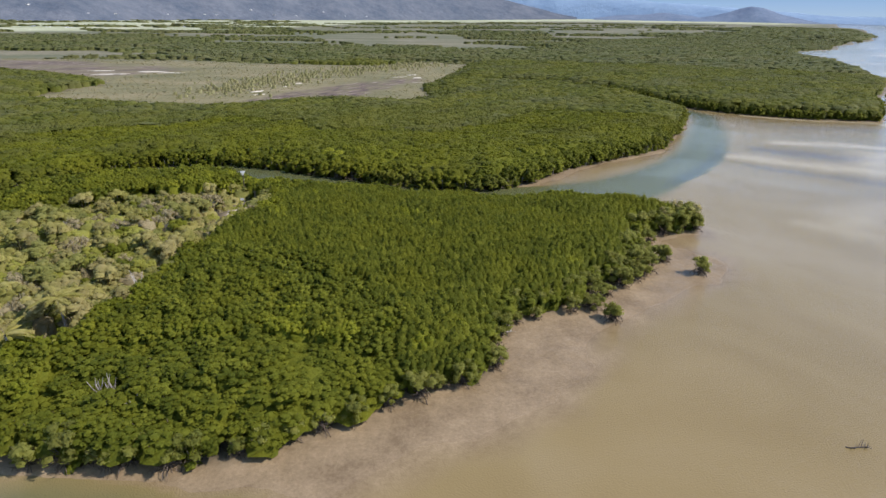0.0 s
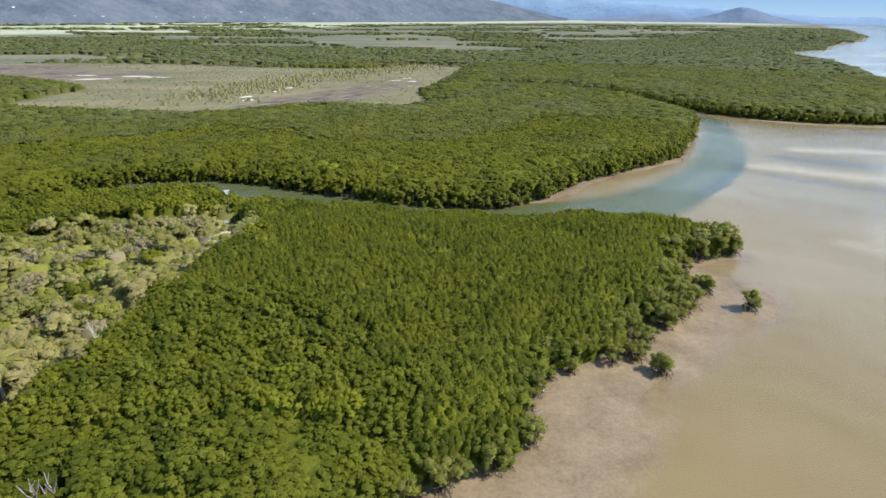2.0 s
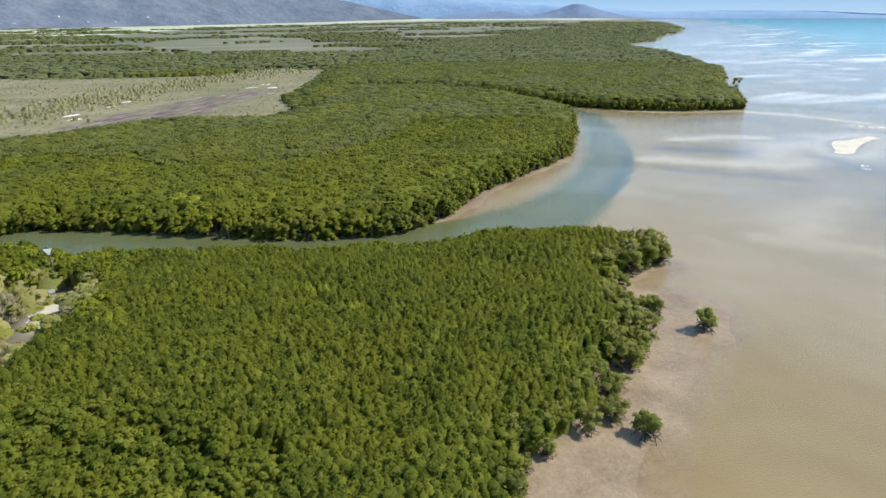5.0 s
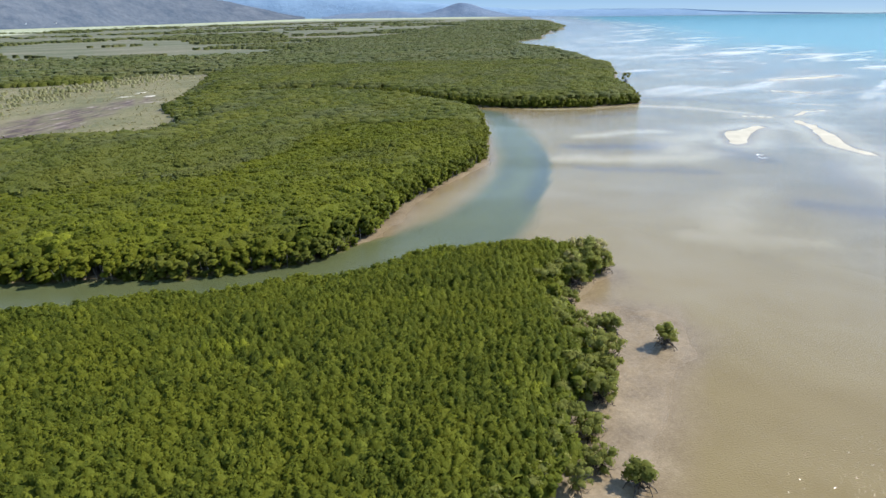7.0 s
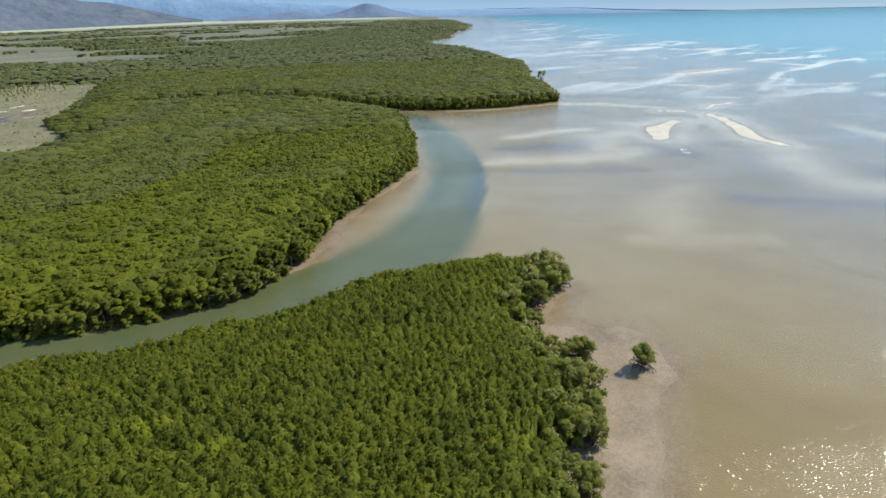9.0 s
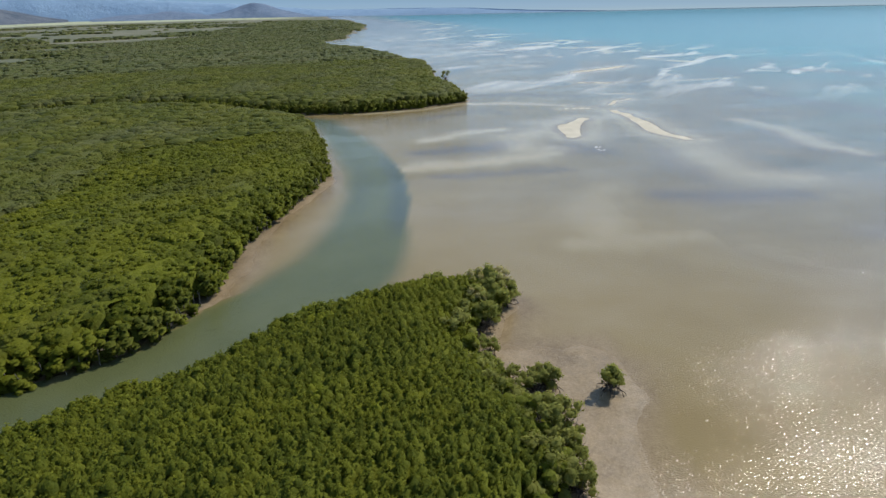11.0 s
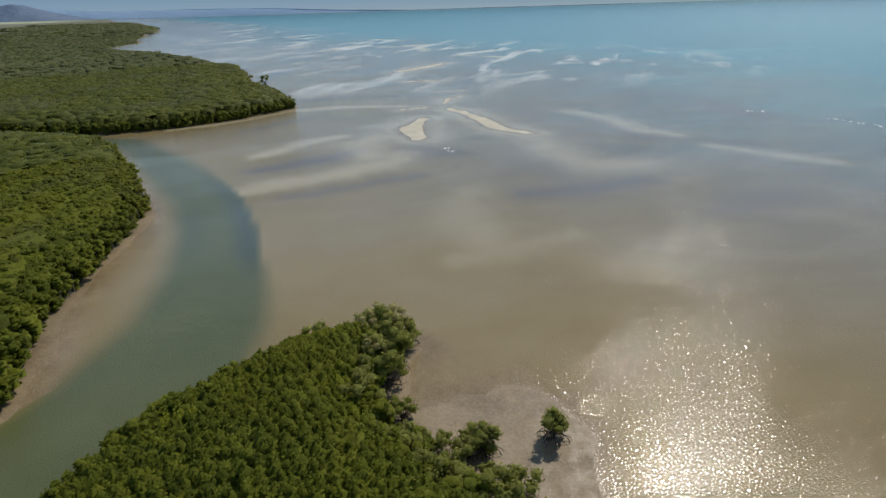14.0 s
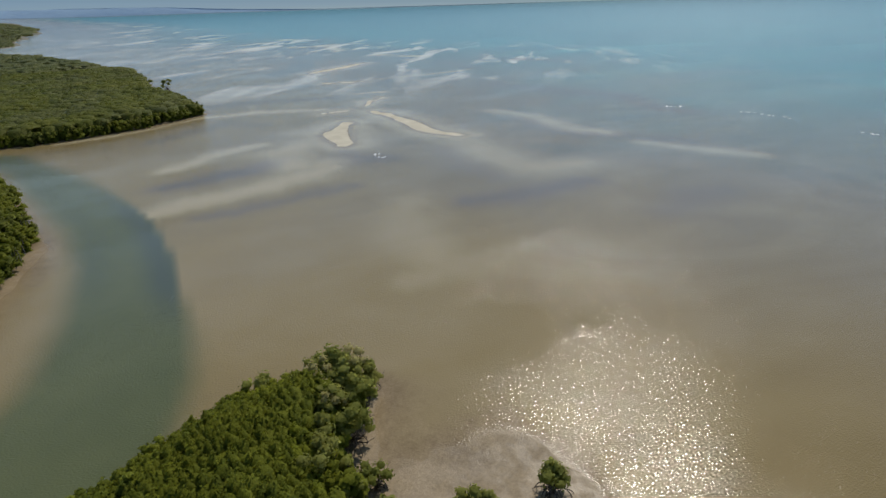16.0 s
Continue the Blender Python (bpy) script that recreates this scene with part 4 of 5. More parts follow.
understorey("mangrove_understorey", (-90, 40), (64, 150), 0.9, LEAF_YOUNG, lambda q: in_sight(q) & (side_distance(q, ISLAND) > np.where((q[:, 0] > 26) & (q[:, 1] > 82) & (q[:, 1] < 122), 4.6, 2.4)) & (side_distance(q, WOODLAND) < -0.5) & away(q, GAPS),
            lambda q: canopy(q, side_distance(q, ISLAND)) - 1.05 - 1.6 * (western(q) > 0.4) - 0.5 * behind(q), 71, "closed green leaf layer below the mangrove crowns")
p = scatter((-125, 40), (64, 150), 2.1, 12)
edge, wood = side_distance(p, ISLAND), side_distance(p, WOODLAND)
keep = in_sight(p) & (edge > 1.2) & (wood < 0) & ((western(p) >= 0.5) | behind(p) | ((edge < 5) & (p[:, 1] > 115))) & away(p, GAPS)
q, edge = p[keep], edge[keep]
near = (q[:, 1] < 63) & (q[:, 0] > -46)
bright = behind(q) & (rng.uniform(0, 1, len(q)) < 0.25)
joined("creekside_mangroves", templates(lambda r: round_crown(r, False), 6, 5), q[bright], canopy(q, edge)[bright], rng.uniform(0.8, 1.15, bright.sum()), LEAF_LIME, 6, "bright yellow-green mangroves beside the creek", "mangrove")
q, edge, near = q[~bright], edge[~bright], near[~bright]
pale = (patches(q, 11.0, 8) > 0.42) & ~near & (rng.uniform(0, 1, len(q)) < 0.8)
joined("lime_grove", templates(round_crown, 5, 7), q[pale], canopy(q, edge)[pale] + 0.2, rng.uniform(0.8, 1.1, pale.sum()), LEAF_LIME, 13, "older mangroves with bright yellow-green clumped crowns", "mangrove")
q, edge, near = q[~pale], edge[~pale], near[~pale]
joined("mangrove_grove", templates(round_crown, 12, 3), q[~near], canopy(q, edge)[~near] + rng.normal(0, 0.32, (~near).sum()), rng.uniform(0.85, 1.25, (~near).sum()), LEAF, 4,
       "older mangroves with rounded clumped green crowns", "mangrove")
grove_kinds = []
for k in range(10):
    r = np.random.default_rng(200 + k)
    ob = new("mangrove_tree")
    part("trunk", wood_shape(r, 6.0, 3.2, 1.2, 5, 0.11), BARK, ob)
    c, n, t = round_crown(r, k % 4 != 0)
    part("crown", (c + (0, 0, 6.0), n, t), LEAF, ob)
    grove_kinds.append(tagged(ob, "older mangrove with a rounded clumped green crown", "mangrove tree", "older mangroves of the near grove"))
for k, (x, y) in enumerate(q[near]):
    top = float(canopy(q[near][k:k + 1], edge[near][k:k + 1])[0]) + rng.normal(0, 0.45)
    m = Matrix.Translation((x, y, settle(x, y) - 0.05)) @ pose(0, 0, 0, 0, 0, rng.uniform(0, 360)) @ Matrix.Diagonal((*(2 * [rng.uniform(0.9, 1.25)]), top / 6.0, 1))
    if k < 10:
        grove_kinds[k].matrix_basis = m
    else:
        copy_thing(grove_kinds[k % 10], m)


# a leafy wall behind the first trees of the shore
p = scatter((-60, 40), (64, 124), 1.9, 17)
edge = side_distance(p, ISLAND)
q = p[(edge > 1.2) & (edge < 3.4) & (p[:, 1] < 122) & away(p, GAPS)]
joined("shore_mangroves", templates(bank_crown, 8, 18), q, rng.uniform(3.1, 4.3, len(q)), rng.uniform(0.75, 1.05, len(q)), LEAF, 19, "leafy green mangroves behind the muddy shore", "mangrove")


# ---- island woodland ----
def low_growth(points):
    """Below 1 where only low bushes stand, before and round the clearing."""
    return ((points[:, 0] + 46.8) / 5.0) ** 2 + ((points[:, 1] - 121) / 14.5) ** 2


def woodland_tree(seed, height, width, leaf, label, sparse=False):
    """A small coastal tree with a spreading, uneven crown; sparse ones show their limbs."""
    r = np.random.default_rng(seed)
    ob = new("coastal_tree")
    low = height * 0.35
    part("trunk", wood_shape(r, height, low, width, 8 if sparse else 5, 0.12), BARK_PALE if sparse else BARK, ob)
    crown = []
    for k in range(13):
        a, d = r.uniform(0, 6.28), width * math.sqrt(r.uniform(0, 1)) * 0.85
        s = r.uniform(0.55, 0.95)
        z = height - 0.6 - 0.3 * height * (d / width) ** 2 - r.uniform(0, 0.8)
        if sparse:
            crown.append(lobe(d * math.cos(a), d * math.sin(a), z, s, s * 0.8, 24, 0.17, r, -0.7, 0.45, 2, 5))
        else:
            crown.append(lobe(d * math.cos(a), d * math.sin(a), z, s, s * 0.75, 18, 0.2, r, -0.4, 0.85, 2, 6))
    part("crown", pack(*crown), leaf, ob)
    return tagged(ob, label, "tree", "trees of the island woodland")


BUSHES = [(-56.5, 111.8, 3.7, 5.4, LEAF_GREY, True), (-52.6, 125.6, 3.1, 4.6, LEAF_GREY, True), (-64.0, 108.0, 2.7, 4.4, LEAF_GREY, True), (-67.5, 98.5, 2.9, 4.2, LEAF_GREY, True), (-73.5, 107.0, 2.8, 4.6, LEAF_GREY, True),
          (-47.4, 108.4, 2.9, 2.8, LEAF_BUSH, False), (-50.4, 99.5, 2.7, 2.3, LEAF_BUSH, False), (-62.0, 124.0, 3.0, 5.6, LEAF_PALE, False), (-71.5, 118.0, 3.2, 5.2, LEAF_PALE, False), (-53.5, 104.0, 2.2, 2.6, LEAF_YELLOW, False), (-58.5, 102.0, 2.4, 3.0, LEAF_PALE, False)]
PALE_LABEL, GREY_LABEL, YELLOW_LABEL = "coastal tree with a pale grey-green crown", "half-bare coastal tree with thin greyish leaves", "small coastal tree with yellow-green leaves"
wood_kinds = [woodland_tree(301, 5.6, 1.9, LEAF_PALE, PALE_LABEL), woodland_tree(302, 6.4, 2.3, LEAF_PALE, PALE_LABEL), woodland_tree(303, 6.0, 2.1, LEAF_GREY, GREY_LABEL, True),
              woodland_tree(304, 4.6, 1.8, LEAF, "small dark green coastal tree"), woodland_tree(305, 5.2, 2.0, LEAF_GREY, GREY_LABEL, True), woodland_tree(306, 4.4, 1.7, LEAF_YELLOW, YELLOW_LABEL),
              woodland_tree(307, 5.0, 2.4, LEAF_BUSH, "spreading mid-green coastal tree"), woodland_tree(308, 3.8, 2.0, LEAF_PALE, PALE_LABEL)]
p = scatter((-105, 50), (-34, 146), 3.7, 13)
q = p[in_sight(p) & (side_distance(p, WOODLAND) > -0.5) & away(p, GAPS + [(x, y, 1.2 * w) for x, y, w, *_ in BUSHES]) & (low_growth(p) > 1)]
for k, (x, y) in enumerate(q):
    m = Matrix.Translation((x, y, settle(x, y) - 0.05)) @ pose(0, 0, 0, 0, 0, rng.uniform(0, 360)) @ Matrix.Scale(rng.uniform(0.75, 1.15), 4)
    which = k if k < 8 else int(rng.choice(8, p=[0.24, 0.20, 0.06, 0.08, 0.03, 0.10, 0.18, 0.11]))
    if k < 8:
        wood_kinds[k].matrix_basis = m
    else:
        copy_thing(wood_kinds[which], m)
def coastal_bush(seed, width, height, leaf, twiggy, label):
    """A broad bush down to the ground: many small lobes on a dome, and bare stems where it is thin."""
    r = np.random.default_rng(seed)
    ob = new("coastal_bush")
    stems = []
    for k in range(16 if twiggy else 6):
        a, d = 2 * math.pi * k / 16 * (1 if twiggy else 2.7) + r.uniform(-0.2, 0.2), width * r.uniform(0.35, 0.95)
        stems.append(tube([(0, 0, -0.1), (0.4 * d * math.cos(a), 0.4 * d * math.sin(a), 0.5 * height), (d * math.cos(a), d * math.sin(a), height * (1.02 - 0.4 * (d / width) ** 2))], [0.07, 0.04, 0.012], 5))
    part("stems", pack(*stems), BARK_GREY if twiggy else BARK, ob)
    crown = []
    for k in range(int(9 * width)):
        a, u = r.uniform(0, 6.28), math.sqrt(r.uniform(0, 1))
        w = r.uniform(0.42, 0.72)
        z = (height - 0.4) * math.sqrt(max(0.03, 1 - u * u)) * r.uniform(0.85, 1.05)
        crown.append(lobe(u * width * math.cos(a), u * width * math.sin(a), z, w, w * 0.75, 24, 0.17, r, -0.6, 0.58 if twiggy else 0.88, 2, 5))
    part("crown", pack(*crown), leaf, ob)
    return tagged(ob, label, "bush", "bushes of the island woodland")


for k, (x, y, w, h, leaf, twiggy) in enumerate(BUSHES):
    text = "broad half-bare grey-brown coastal bush with pale stems" if twiggy else "broad dense rounded grey-green coastal bush"
    one = coastal_bush(340 + k, w, h, leaf, twiggy, "low spreading yellow-green coastal bush" if leaf is LEAF_YELLOW else text)
    one.matrix_basis = Matrix.Translation((x, y, settle(x, y) - 0.05))
p = scatter((-125, 50), (-34, 146), 2.5, 14)
q = p[in_sight(p) & (side_distance(p, WOODLAND) > -2.5) & away(p, [(-46.3, 133, 3.4), (-46.0, 128, 3.8), (-45.8, 122.5, 3.8), (-46.2, 117.5, 3.2), (-51.6, 67.0, 3.7), (-53.4, 59.4, 3.3)] + [(x, y, 1.05 * w) for x, y, w, *_ in BUSHES])]
kind = rng.uniform(0, 1, len(q)) + 0.25 * waviness(q, 7.0, 4.0)
tops, sizes = rng.uniform(2.8, 4.6, len(q)) * np.where(low_growth(q) < 1, 0.45, 1.0), rng.uniform(0.75, 1.1, len(q))
for low, high, leaf, seed, name, label in [(-9, 0.42, LEAF_PALE, 7, "woodland_scrub", "low pale grey-green coastal scrub"), (0.42, 0.68, LEAF_BUSH, 8, "green_scrub", "low mid-green coastal bushes"),
                                           (0.68, 0.93, LEAF_YELLOW, 9, "yellow_scrub", "low coastal bushes with yellow-green leaves"), (0.93, 9, LEAF_GREY, 10, "grey_scrub", "thin greyish coastal scrub")]:
    w = (kind >= low) & (kind < high)
    joined(name, templates(broad_crown, 6, seed), q[w], tops[w], sizes[w], leaf, seed + 60, label, "scrub")


ring = []
for x, y, r in GAPS[4:7]:
    for k in range(10):
        a, d = rng.uniform(0, 6.28), r * rng.uniform(0.75, 1.35)
        ring.append((x + d * math.cos(a), y + d * math.sin(a)))
ring = np.array(ring)
joined("clearing_bushes", templates(broad_crown, 5, 77), ring, rng.uniform(0.6, 1.6, len(ring)), rng.uniform(0.3, 0.5, len(ring)), LEAF_YELLOW, 78, "yellow-green bushes round a sandy clearing", "bush")


# ---- palms ----
def palm(seed, height, fronds, label):
    """A coconut palm: a leaning ringed trunk and arching feathered fronds."""
    r = np.random.default_rng(seed)
    ob = new("coconut_palm")
    lean = r.normal(0, 0.35, 2)
    pts = [(lean[0] * u * u, lean[1] * u * u, height * u - 0.1) for u in np.linspace(0, 1, 7)]
    part("trunk", tube(pts, [0.22, 0.18, 0.16, 0.15, 0.14, 0.13, 0.15], 8), BARK_GREY, ob, "slender grey ringed trunk")
    head = np.array(pts[-1])
    for k in range(fronds):
        rise = 1.0 - 1.1 * (k % 3) / 2 + r.uniform(-0.15, 0.15)
        length = r.uniform(3.4, 4.3)
        line = []
        for u in np.linspace(0, 1, 9):
            out = length * u * (1 - 0.12 * u)
            line.append((out, 0, 0.2 + rise * length * 0.55 * u - (0.8 + 0.5 * rise) * length * 0.36 * u * u))
        line = np.array(line)
        pieces = [tube(line, np.linspace(0.05, 0.012, 9), 4)]
        co, no, tri = [], [], []
        for u in np.linspace(0.12, 0.98, 24):
            c = np.array([np.interp(u, np.linspace(0, 1, 9), line[:, a]) for a in range(3)])
            w = 0.40 * math.sin(math.pi * min(1, 0.15 + u * 0.85)) + 0.12
            for side in (-1, 1):
                tip = c + (0.35 * w, side * w, -0.35 * w)
                b = len(co)
                co += [c + (-0.06, 0, 0), c + (0.06, 0, 0), (c + tip) / 2 + (0.075, 0, 0.06), tip, (c + tip) / 2 + (-0.075, 0, 0.06)]
                no += [(0, side * 0.2, 1)] * 5
                three = [(b, b + 1, b + 2), (b, b + 2, b + 4), (b + 4, b + 2, b + 3)]
                tri += three if side > 0 else [t[::-1] for t in three]
        pieces.append((np.array(co), unit(np.array(no, float)), np.array(tri)))
        part("frond", pack(*pieces), LEAF_PALM, ob, "", Matrix.Translation(head) @ pose(0, 0, 0, 0, 0, 360 * k / fronds * 1.618 * 2 + r.uniform(-8, 8)))
    return tagged(ob, label, "palm", "coconut palms in the woodland")


one = palm(401, 7.2, 14, "coconut palm with yellowing arched fronds in coastal scrub")
one.matrix_basis = Matrix.Translation((-51.3, 68.6, 0.3))
one = palm(402, 6.4, 13, "shorter coconut palm with yellowing fronds in coastal scrub")
one.matrix_basis = Matrix.Translation((-53.0, 60.6, 0.3))


# ---- dead trees, driftwood and the channel marker ----
def dead_tree(seed, height, spread, limbs, wood, label):
    r = np.random.default_rng(seed)
    ob = new("dead_tree")
    part("trunk", tube([(0, 0, -0.1), (0.1, 0.05, height * 0.3), (0.0, 0.1, height * 0.55)], [0.16, 0.13, 0.10], 6), wood, ob)
    for k in range(limbs):
        a = 2 * math.pi * (k + r.uniform(0, 0.5)) / limbs
        d = spread * r.uniform(0.5, 1)
        z0 = height * r.uniform(0.35, 0.55)
        top = height * r.uniform(0.75, 1.0)
        end = (d * math.cos(a), d * math.sin(a), top)
        mid = (d * 0.55 * math.cos(a + 0.3), d * 0.55 * math.sin(a + 0.3), (z0 + top) / 2 - 0.2)
        twig = (d * 1.05 * math.cos(a - 0.6), d * 1.05 * math.sin(a - 0.6), top * 0.9)
        part("branch", pack(tube([(0, 0.08, z0), mid, end], [0.09, 0.07, 0.02], 5), tube([mid, twig], [0.05, 0.015], 4)), wood, ob)
    return tagged(ob, label, "dead tree", "bleached dead trees")


for x, y, seed, h, w, n in [(-46.3, 79.6, 501, 6.4, 1.2, 3), (-37.3, 54.6, 502, 4.6, 1.0, 3), (-38.4, 53.8, 503, 5.0, 1.2, 4), (-36.6, 53.6, 504, 4.2, 0.9, 3), (-33.2, 51.2, 505, 4.2, 1.0, 3)]:
    one = dead_tree(seed, h, w, n, BARK_PALE if seed == 501 else BARK_GREY, "bleached bare dead tree among green crowns")
    one.matrix_basis = Matrix.Translation((x, y, settle(x, y)))


def driftwood(seed, length, material, label):
    r = np.random.default_rng(seed)
    pts = [(length * (u - 0.5), 0.45 * math.sin(u * 4 + seed), 0.10 + 0.12 * u) for u in np.linspace(0, 1, 6)]
    ob = new("driftwood")
    part("log", tube(pts, [0.07, 0.08, 0.07, 0.06, 0.04, 0.02], 7), material, ob)
    for k in range(7):
        u = r.uniform(0.2, 0.95)
        c = (length * (u - 0.5), 0.45 * math.sin(u * 4 + seed), 0.12)
        part("branch", tube([c, (c[0] + r.uniform(0.2, 0.5), c[1] + r.choice((-1, 1)) * r.uniform(0.4, 1.0), r.uniform(0.15, 0.8))], [0.045, 0.012], 5), material, ob)
    return tagged(ob, label, "driftwood")


for x, y, turn, length, material, label in [(11.6, 73.4, 40, 1.6, BARK_PALE, "bleached driftwood log at the edge of the mangroves"), (48.2, 49.2, -25, 2.6, BARK, "dark waterlogged branch lying on tidal mud"),
                                            (-48.2, 124.5, 60, 2.4, BARK_PALE, "bleached log on a sandy clearing"), (-47.5, 130.5, 15, 1.9, BARK_PALE, "bleached log on a sandy clearing")]:
    one = driftwood(int(abs(x) * 10), length, material, label)
    one.matrix_basis = Matrix.Translation((x, y, max(settle(x, y), -0.05))) @ pose(0, 0, 0, 0, 0, turn)


def slab(corners, thickness):
    """A flat board in the xz plane with bevelled-off thickness along y."""
    bm = bmesh.new()
    face = bm.faces.new([bm.verts.new((x, -thickness / 2, z)) for x, z in corners])
    out = bmesh.ops.extrude_face_region(bm, geom=[face])
    bmesh.ops.translate(bm, vec=(0, thickness, 0), verts=[v for v in out["geom"] if isinstance(v, bmesh.types.BMVert)])
    bmesh.ops.recalc_face_normals(bm, faces=bm.faces)
    bmesh.ops.bevel(bm, geom=bm.edges[:], offset=thickness * 0.2, segments=1, affect="EDGES")
    me = bpy.data.meshes.new("board")
    bm.to_mesh(me)
    bm.free()
    return me


def channel_marker():
    ob = new("channel_marker")
    part("post", tube([(0, 0, -0.2), (0, 0, 3.4), (0, 0, 6.9)], [0.11, 0.10, 0.08], 8), BARK, ob)
    for z in (5.0, 6.3):
        part("brace", tube([(-0.35, 0.1, z), (0.35, 0.1, z)], [0.04, 0.04], 6), BARK_PALE, ob)
    board = slab([(-0.68, 7.3), (0.68, 7.3), (0.0, 6.1)], 0.06)
    board.materials.append(WHITE)
    part("board", board, WHITE, ob, "white triangular board", Matrix.Translation((0, -0.14, 0)))
    return tagged(ob, "weathered post with a white triangular channel board", "channel marker")


one = channel_marker()
one.matrix_basis = Matrix.Translation((-48.2, 136.5, settle(-48.2, 136.5))) @ pose(0, 0, 0, 0, 0, 12)
sign = new("sign_board")
for dx in (-0.4, 0.4):
    part("post", tube([(dx, 0.06, -0.1), (dx, 0.06, 1.5)], [0.05, 0.05], 6), BARK_PALE, sign)
board = slab([(-0.45, 0.9), (0.45, 0.9), (0.45, 1.5), (-0.45, 1.5)], 0.05)
board.materials.append(WHITE)
part("board", board, WHITE, sign, "blank white board")
sign.matrix_basis = Matrix.Translation((-47.6, 132.2, settle(-47.6, 132.2))) @ pose(0, 0, 0, 0, 0, 10)
tagged(sign, "small white board on two posts in a clearing", "sign")


# ---- mainland forest ----
def forest_top(q, edge, open_land, top):
    return top + 1.7 * ease(0, 14, edge) + 0.6 * waviness(q, 15.0) + 0.6 * waviness(q, 40.0, 2.0) - 3.0 * ease(-16, 0, open_land)


def open_ground(q):
    return np.maximum(side_distance(q, MARSH), np.maximum(side_distance(q, PAN_NEAR), side_distance(q, PAN_FAR)))


def mainland_band(name, spacing, low, high, nearest, farthest, maker, count, seed, top, material, label, patchy=None, strip=(-100, 1e9), size=1.0):
    r = np.random.default_rng(seed)
    q = scatter(low, high, spacing, seed)
    bearing = np.degrees(np.arctan2(q[:, 0], q[:, 1]))
    d = np.hypot(q[:, 0], q[:, 1])
    q = q[(d >= nearest) & (d < farthest) & (bearing > -47) & (bearing < 62)]
    edge = side_distance(q, MAINLAND)
    open_land = open_ground(q)
    keep = (edge > (4.2 if strip[0] != -1 else np.where(q[:, 0] < 15, -0.3, 0.2))) & (open_land < 1.0)
    swing = edge + 14 * waviness(q, 26.0, 3.0)
    keep &= (edge < strip[1]) if strip[0] == -1 else (swing >= strip[0]) & (swing < strip[1])
    if patchy is not None:
        shore = ease(430, 200, edge)
        keep &= patches(q * (0.45, 1.0), 95.0, 5) + 2.2 * shore + r.normal(0, 0.12, len(q)) > patchy
    q, edge, open_land = q[keep], edge[keep], open_land[keep]
    tops = forest_top(q, edge, open_land, top) + r.normal(0, 0.16, len(q)) + far_lift(q)
    return joined(name, templates(maker, count, seed + 1), q, tops, r.uniform(0.8, 1.2, len(q)) * size, material, seed + 2, label, "mangrove")


mainland_band("creek_mangroves", 3.0, (-160, 130), (220, 330), 0, 262, broad_crown, 12, 21, 4.6, LEAF_BANK, "dense green mangroves along the creek bank", None, (-100, 52))
mainland_band("bank_mangroves", 2.25, (-160, 130), (290, 420), 0, 430, bank_crown, 10, 27, 4.2, LEAF_BANK, "mangroves overhanging the creek bank", None, (-1, 4.4))
mainland_band("low_bank_mangroves", 2.0, (-160, 130), (290, 420), 0, 430, bank_crown, 8, 28, 2.1, LEAF_BANK, "low mangrove branches hanging over the creek's edge", None, (-1, 1.9), 0.62)
mainland_band("inner_mangroves", 3.0, (-160, 130), (220, 330), 0, 262, broad_crown, 12, 24, 5.0, LEAF_FAR, "mixed olive-green mangroves behind the creek", None, (52, 1e9))
mainland_band("mainland_forest", 4.6, (-420, 150), (480, 560), 262, 560, far_crown, 12, 31, 5.0, LEAF_FAR, "mangrove forest spreading inland", -1.6, (-100, 1e9), 1.2)
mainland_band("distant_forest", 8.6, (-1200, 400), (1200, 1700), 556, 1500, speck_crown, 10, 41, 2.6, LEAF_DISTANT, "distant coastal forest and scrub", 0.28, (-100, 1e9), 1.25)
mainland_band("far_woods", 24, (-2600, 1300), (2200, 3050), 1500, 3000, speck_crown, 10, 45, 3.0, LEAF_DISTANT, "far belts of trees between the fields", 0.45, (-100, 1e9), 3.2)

r = np.random.default_rng(84)
q = np.concatenate([r.normal(0, w, (k, 2)) + (x, y) for x, y, w, k in ((-32, 166, 2.6, 12), (-25, 172, 2.4, 8), (-35, 158, 1.6, 6), (-14, 168, 2.0, 5), (30, 172, 2.2, 6), (-48, 176, 2.2, 6))])
q = q[side_distance(q, MAINLAND) > 6.5]
joined("lime_creek_mangroves", templates(broad_crown, 5, 85), q, forest_top(q, side_distance(q, MAINLAND), open_ground(q), 4.6) + 0.35, r.uniform(0.45, 0.75, len(q)), LEAF_LIME, 86, "bright lime-green mangrove crowns among the creek trees", "mangrove")
stems, r = [], np.random.default_rng(81)
q = scatter((-130, 140), (130, 300), 1.5, 82)
edge = side_distance(q, MAINLAND)
for x, y in q[(edge > 0.2) & (edge < 2.4)]:
    lean = r.normal(0, 0.35, 2)
    stems.append(tube([(x, y, -0.3), (x + 0.4 * lean[0], y + 0.4 * lean[1], 1.0), (x + lean[0], y + lean[1], 2.6)], [0.09, 0.07, 0.04], 4))
c, n, t = pack(*stems)
stem_ob = new("bank_stems", mesh_of("bank_stems", c, t, None, True, n))
stem_ob.data.materials.append(BARK_STEM)
tagged(stem_ob, "bare grey mangrove stems and roots along the creek bank", "stems", kind="stuff")
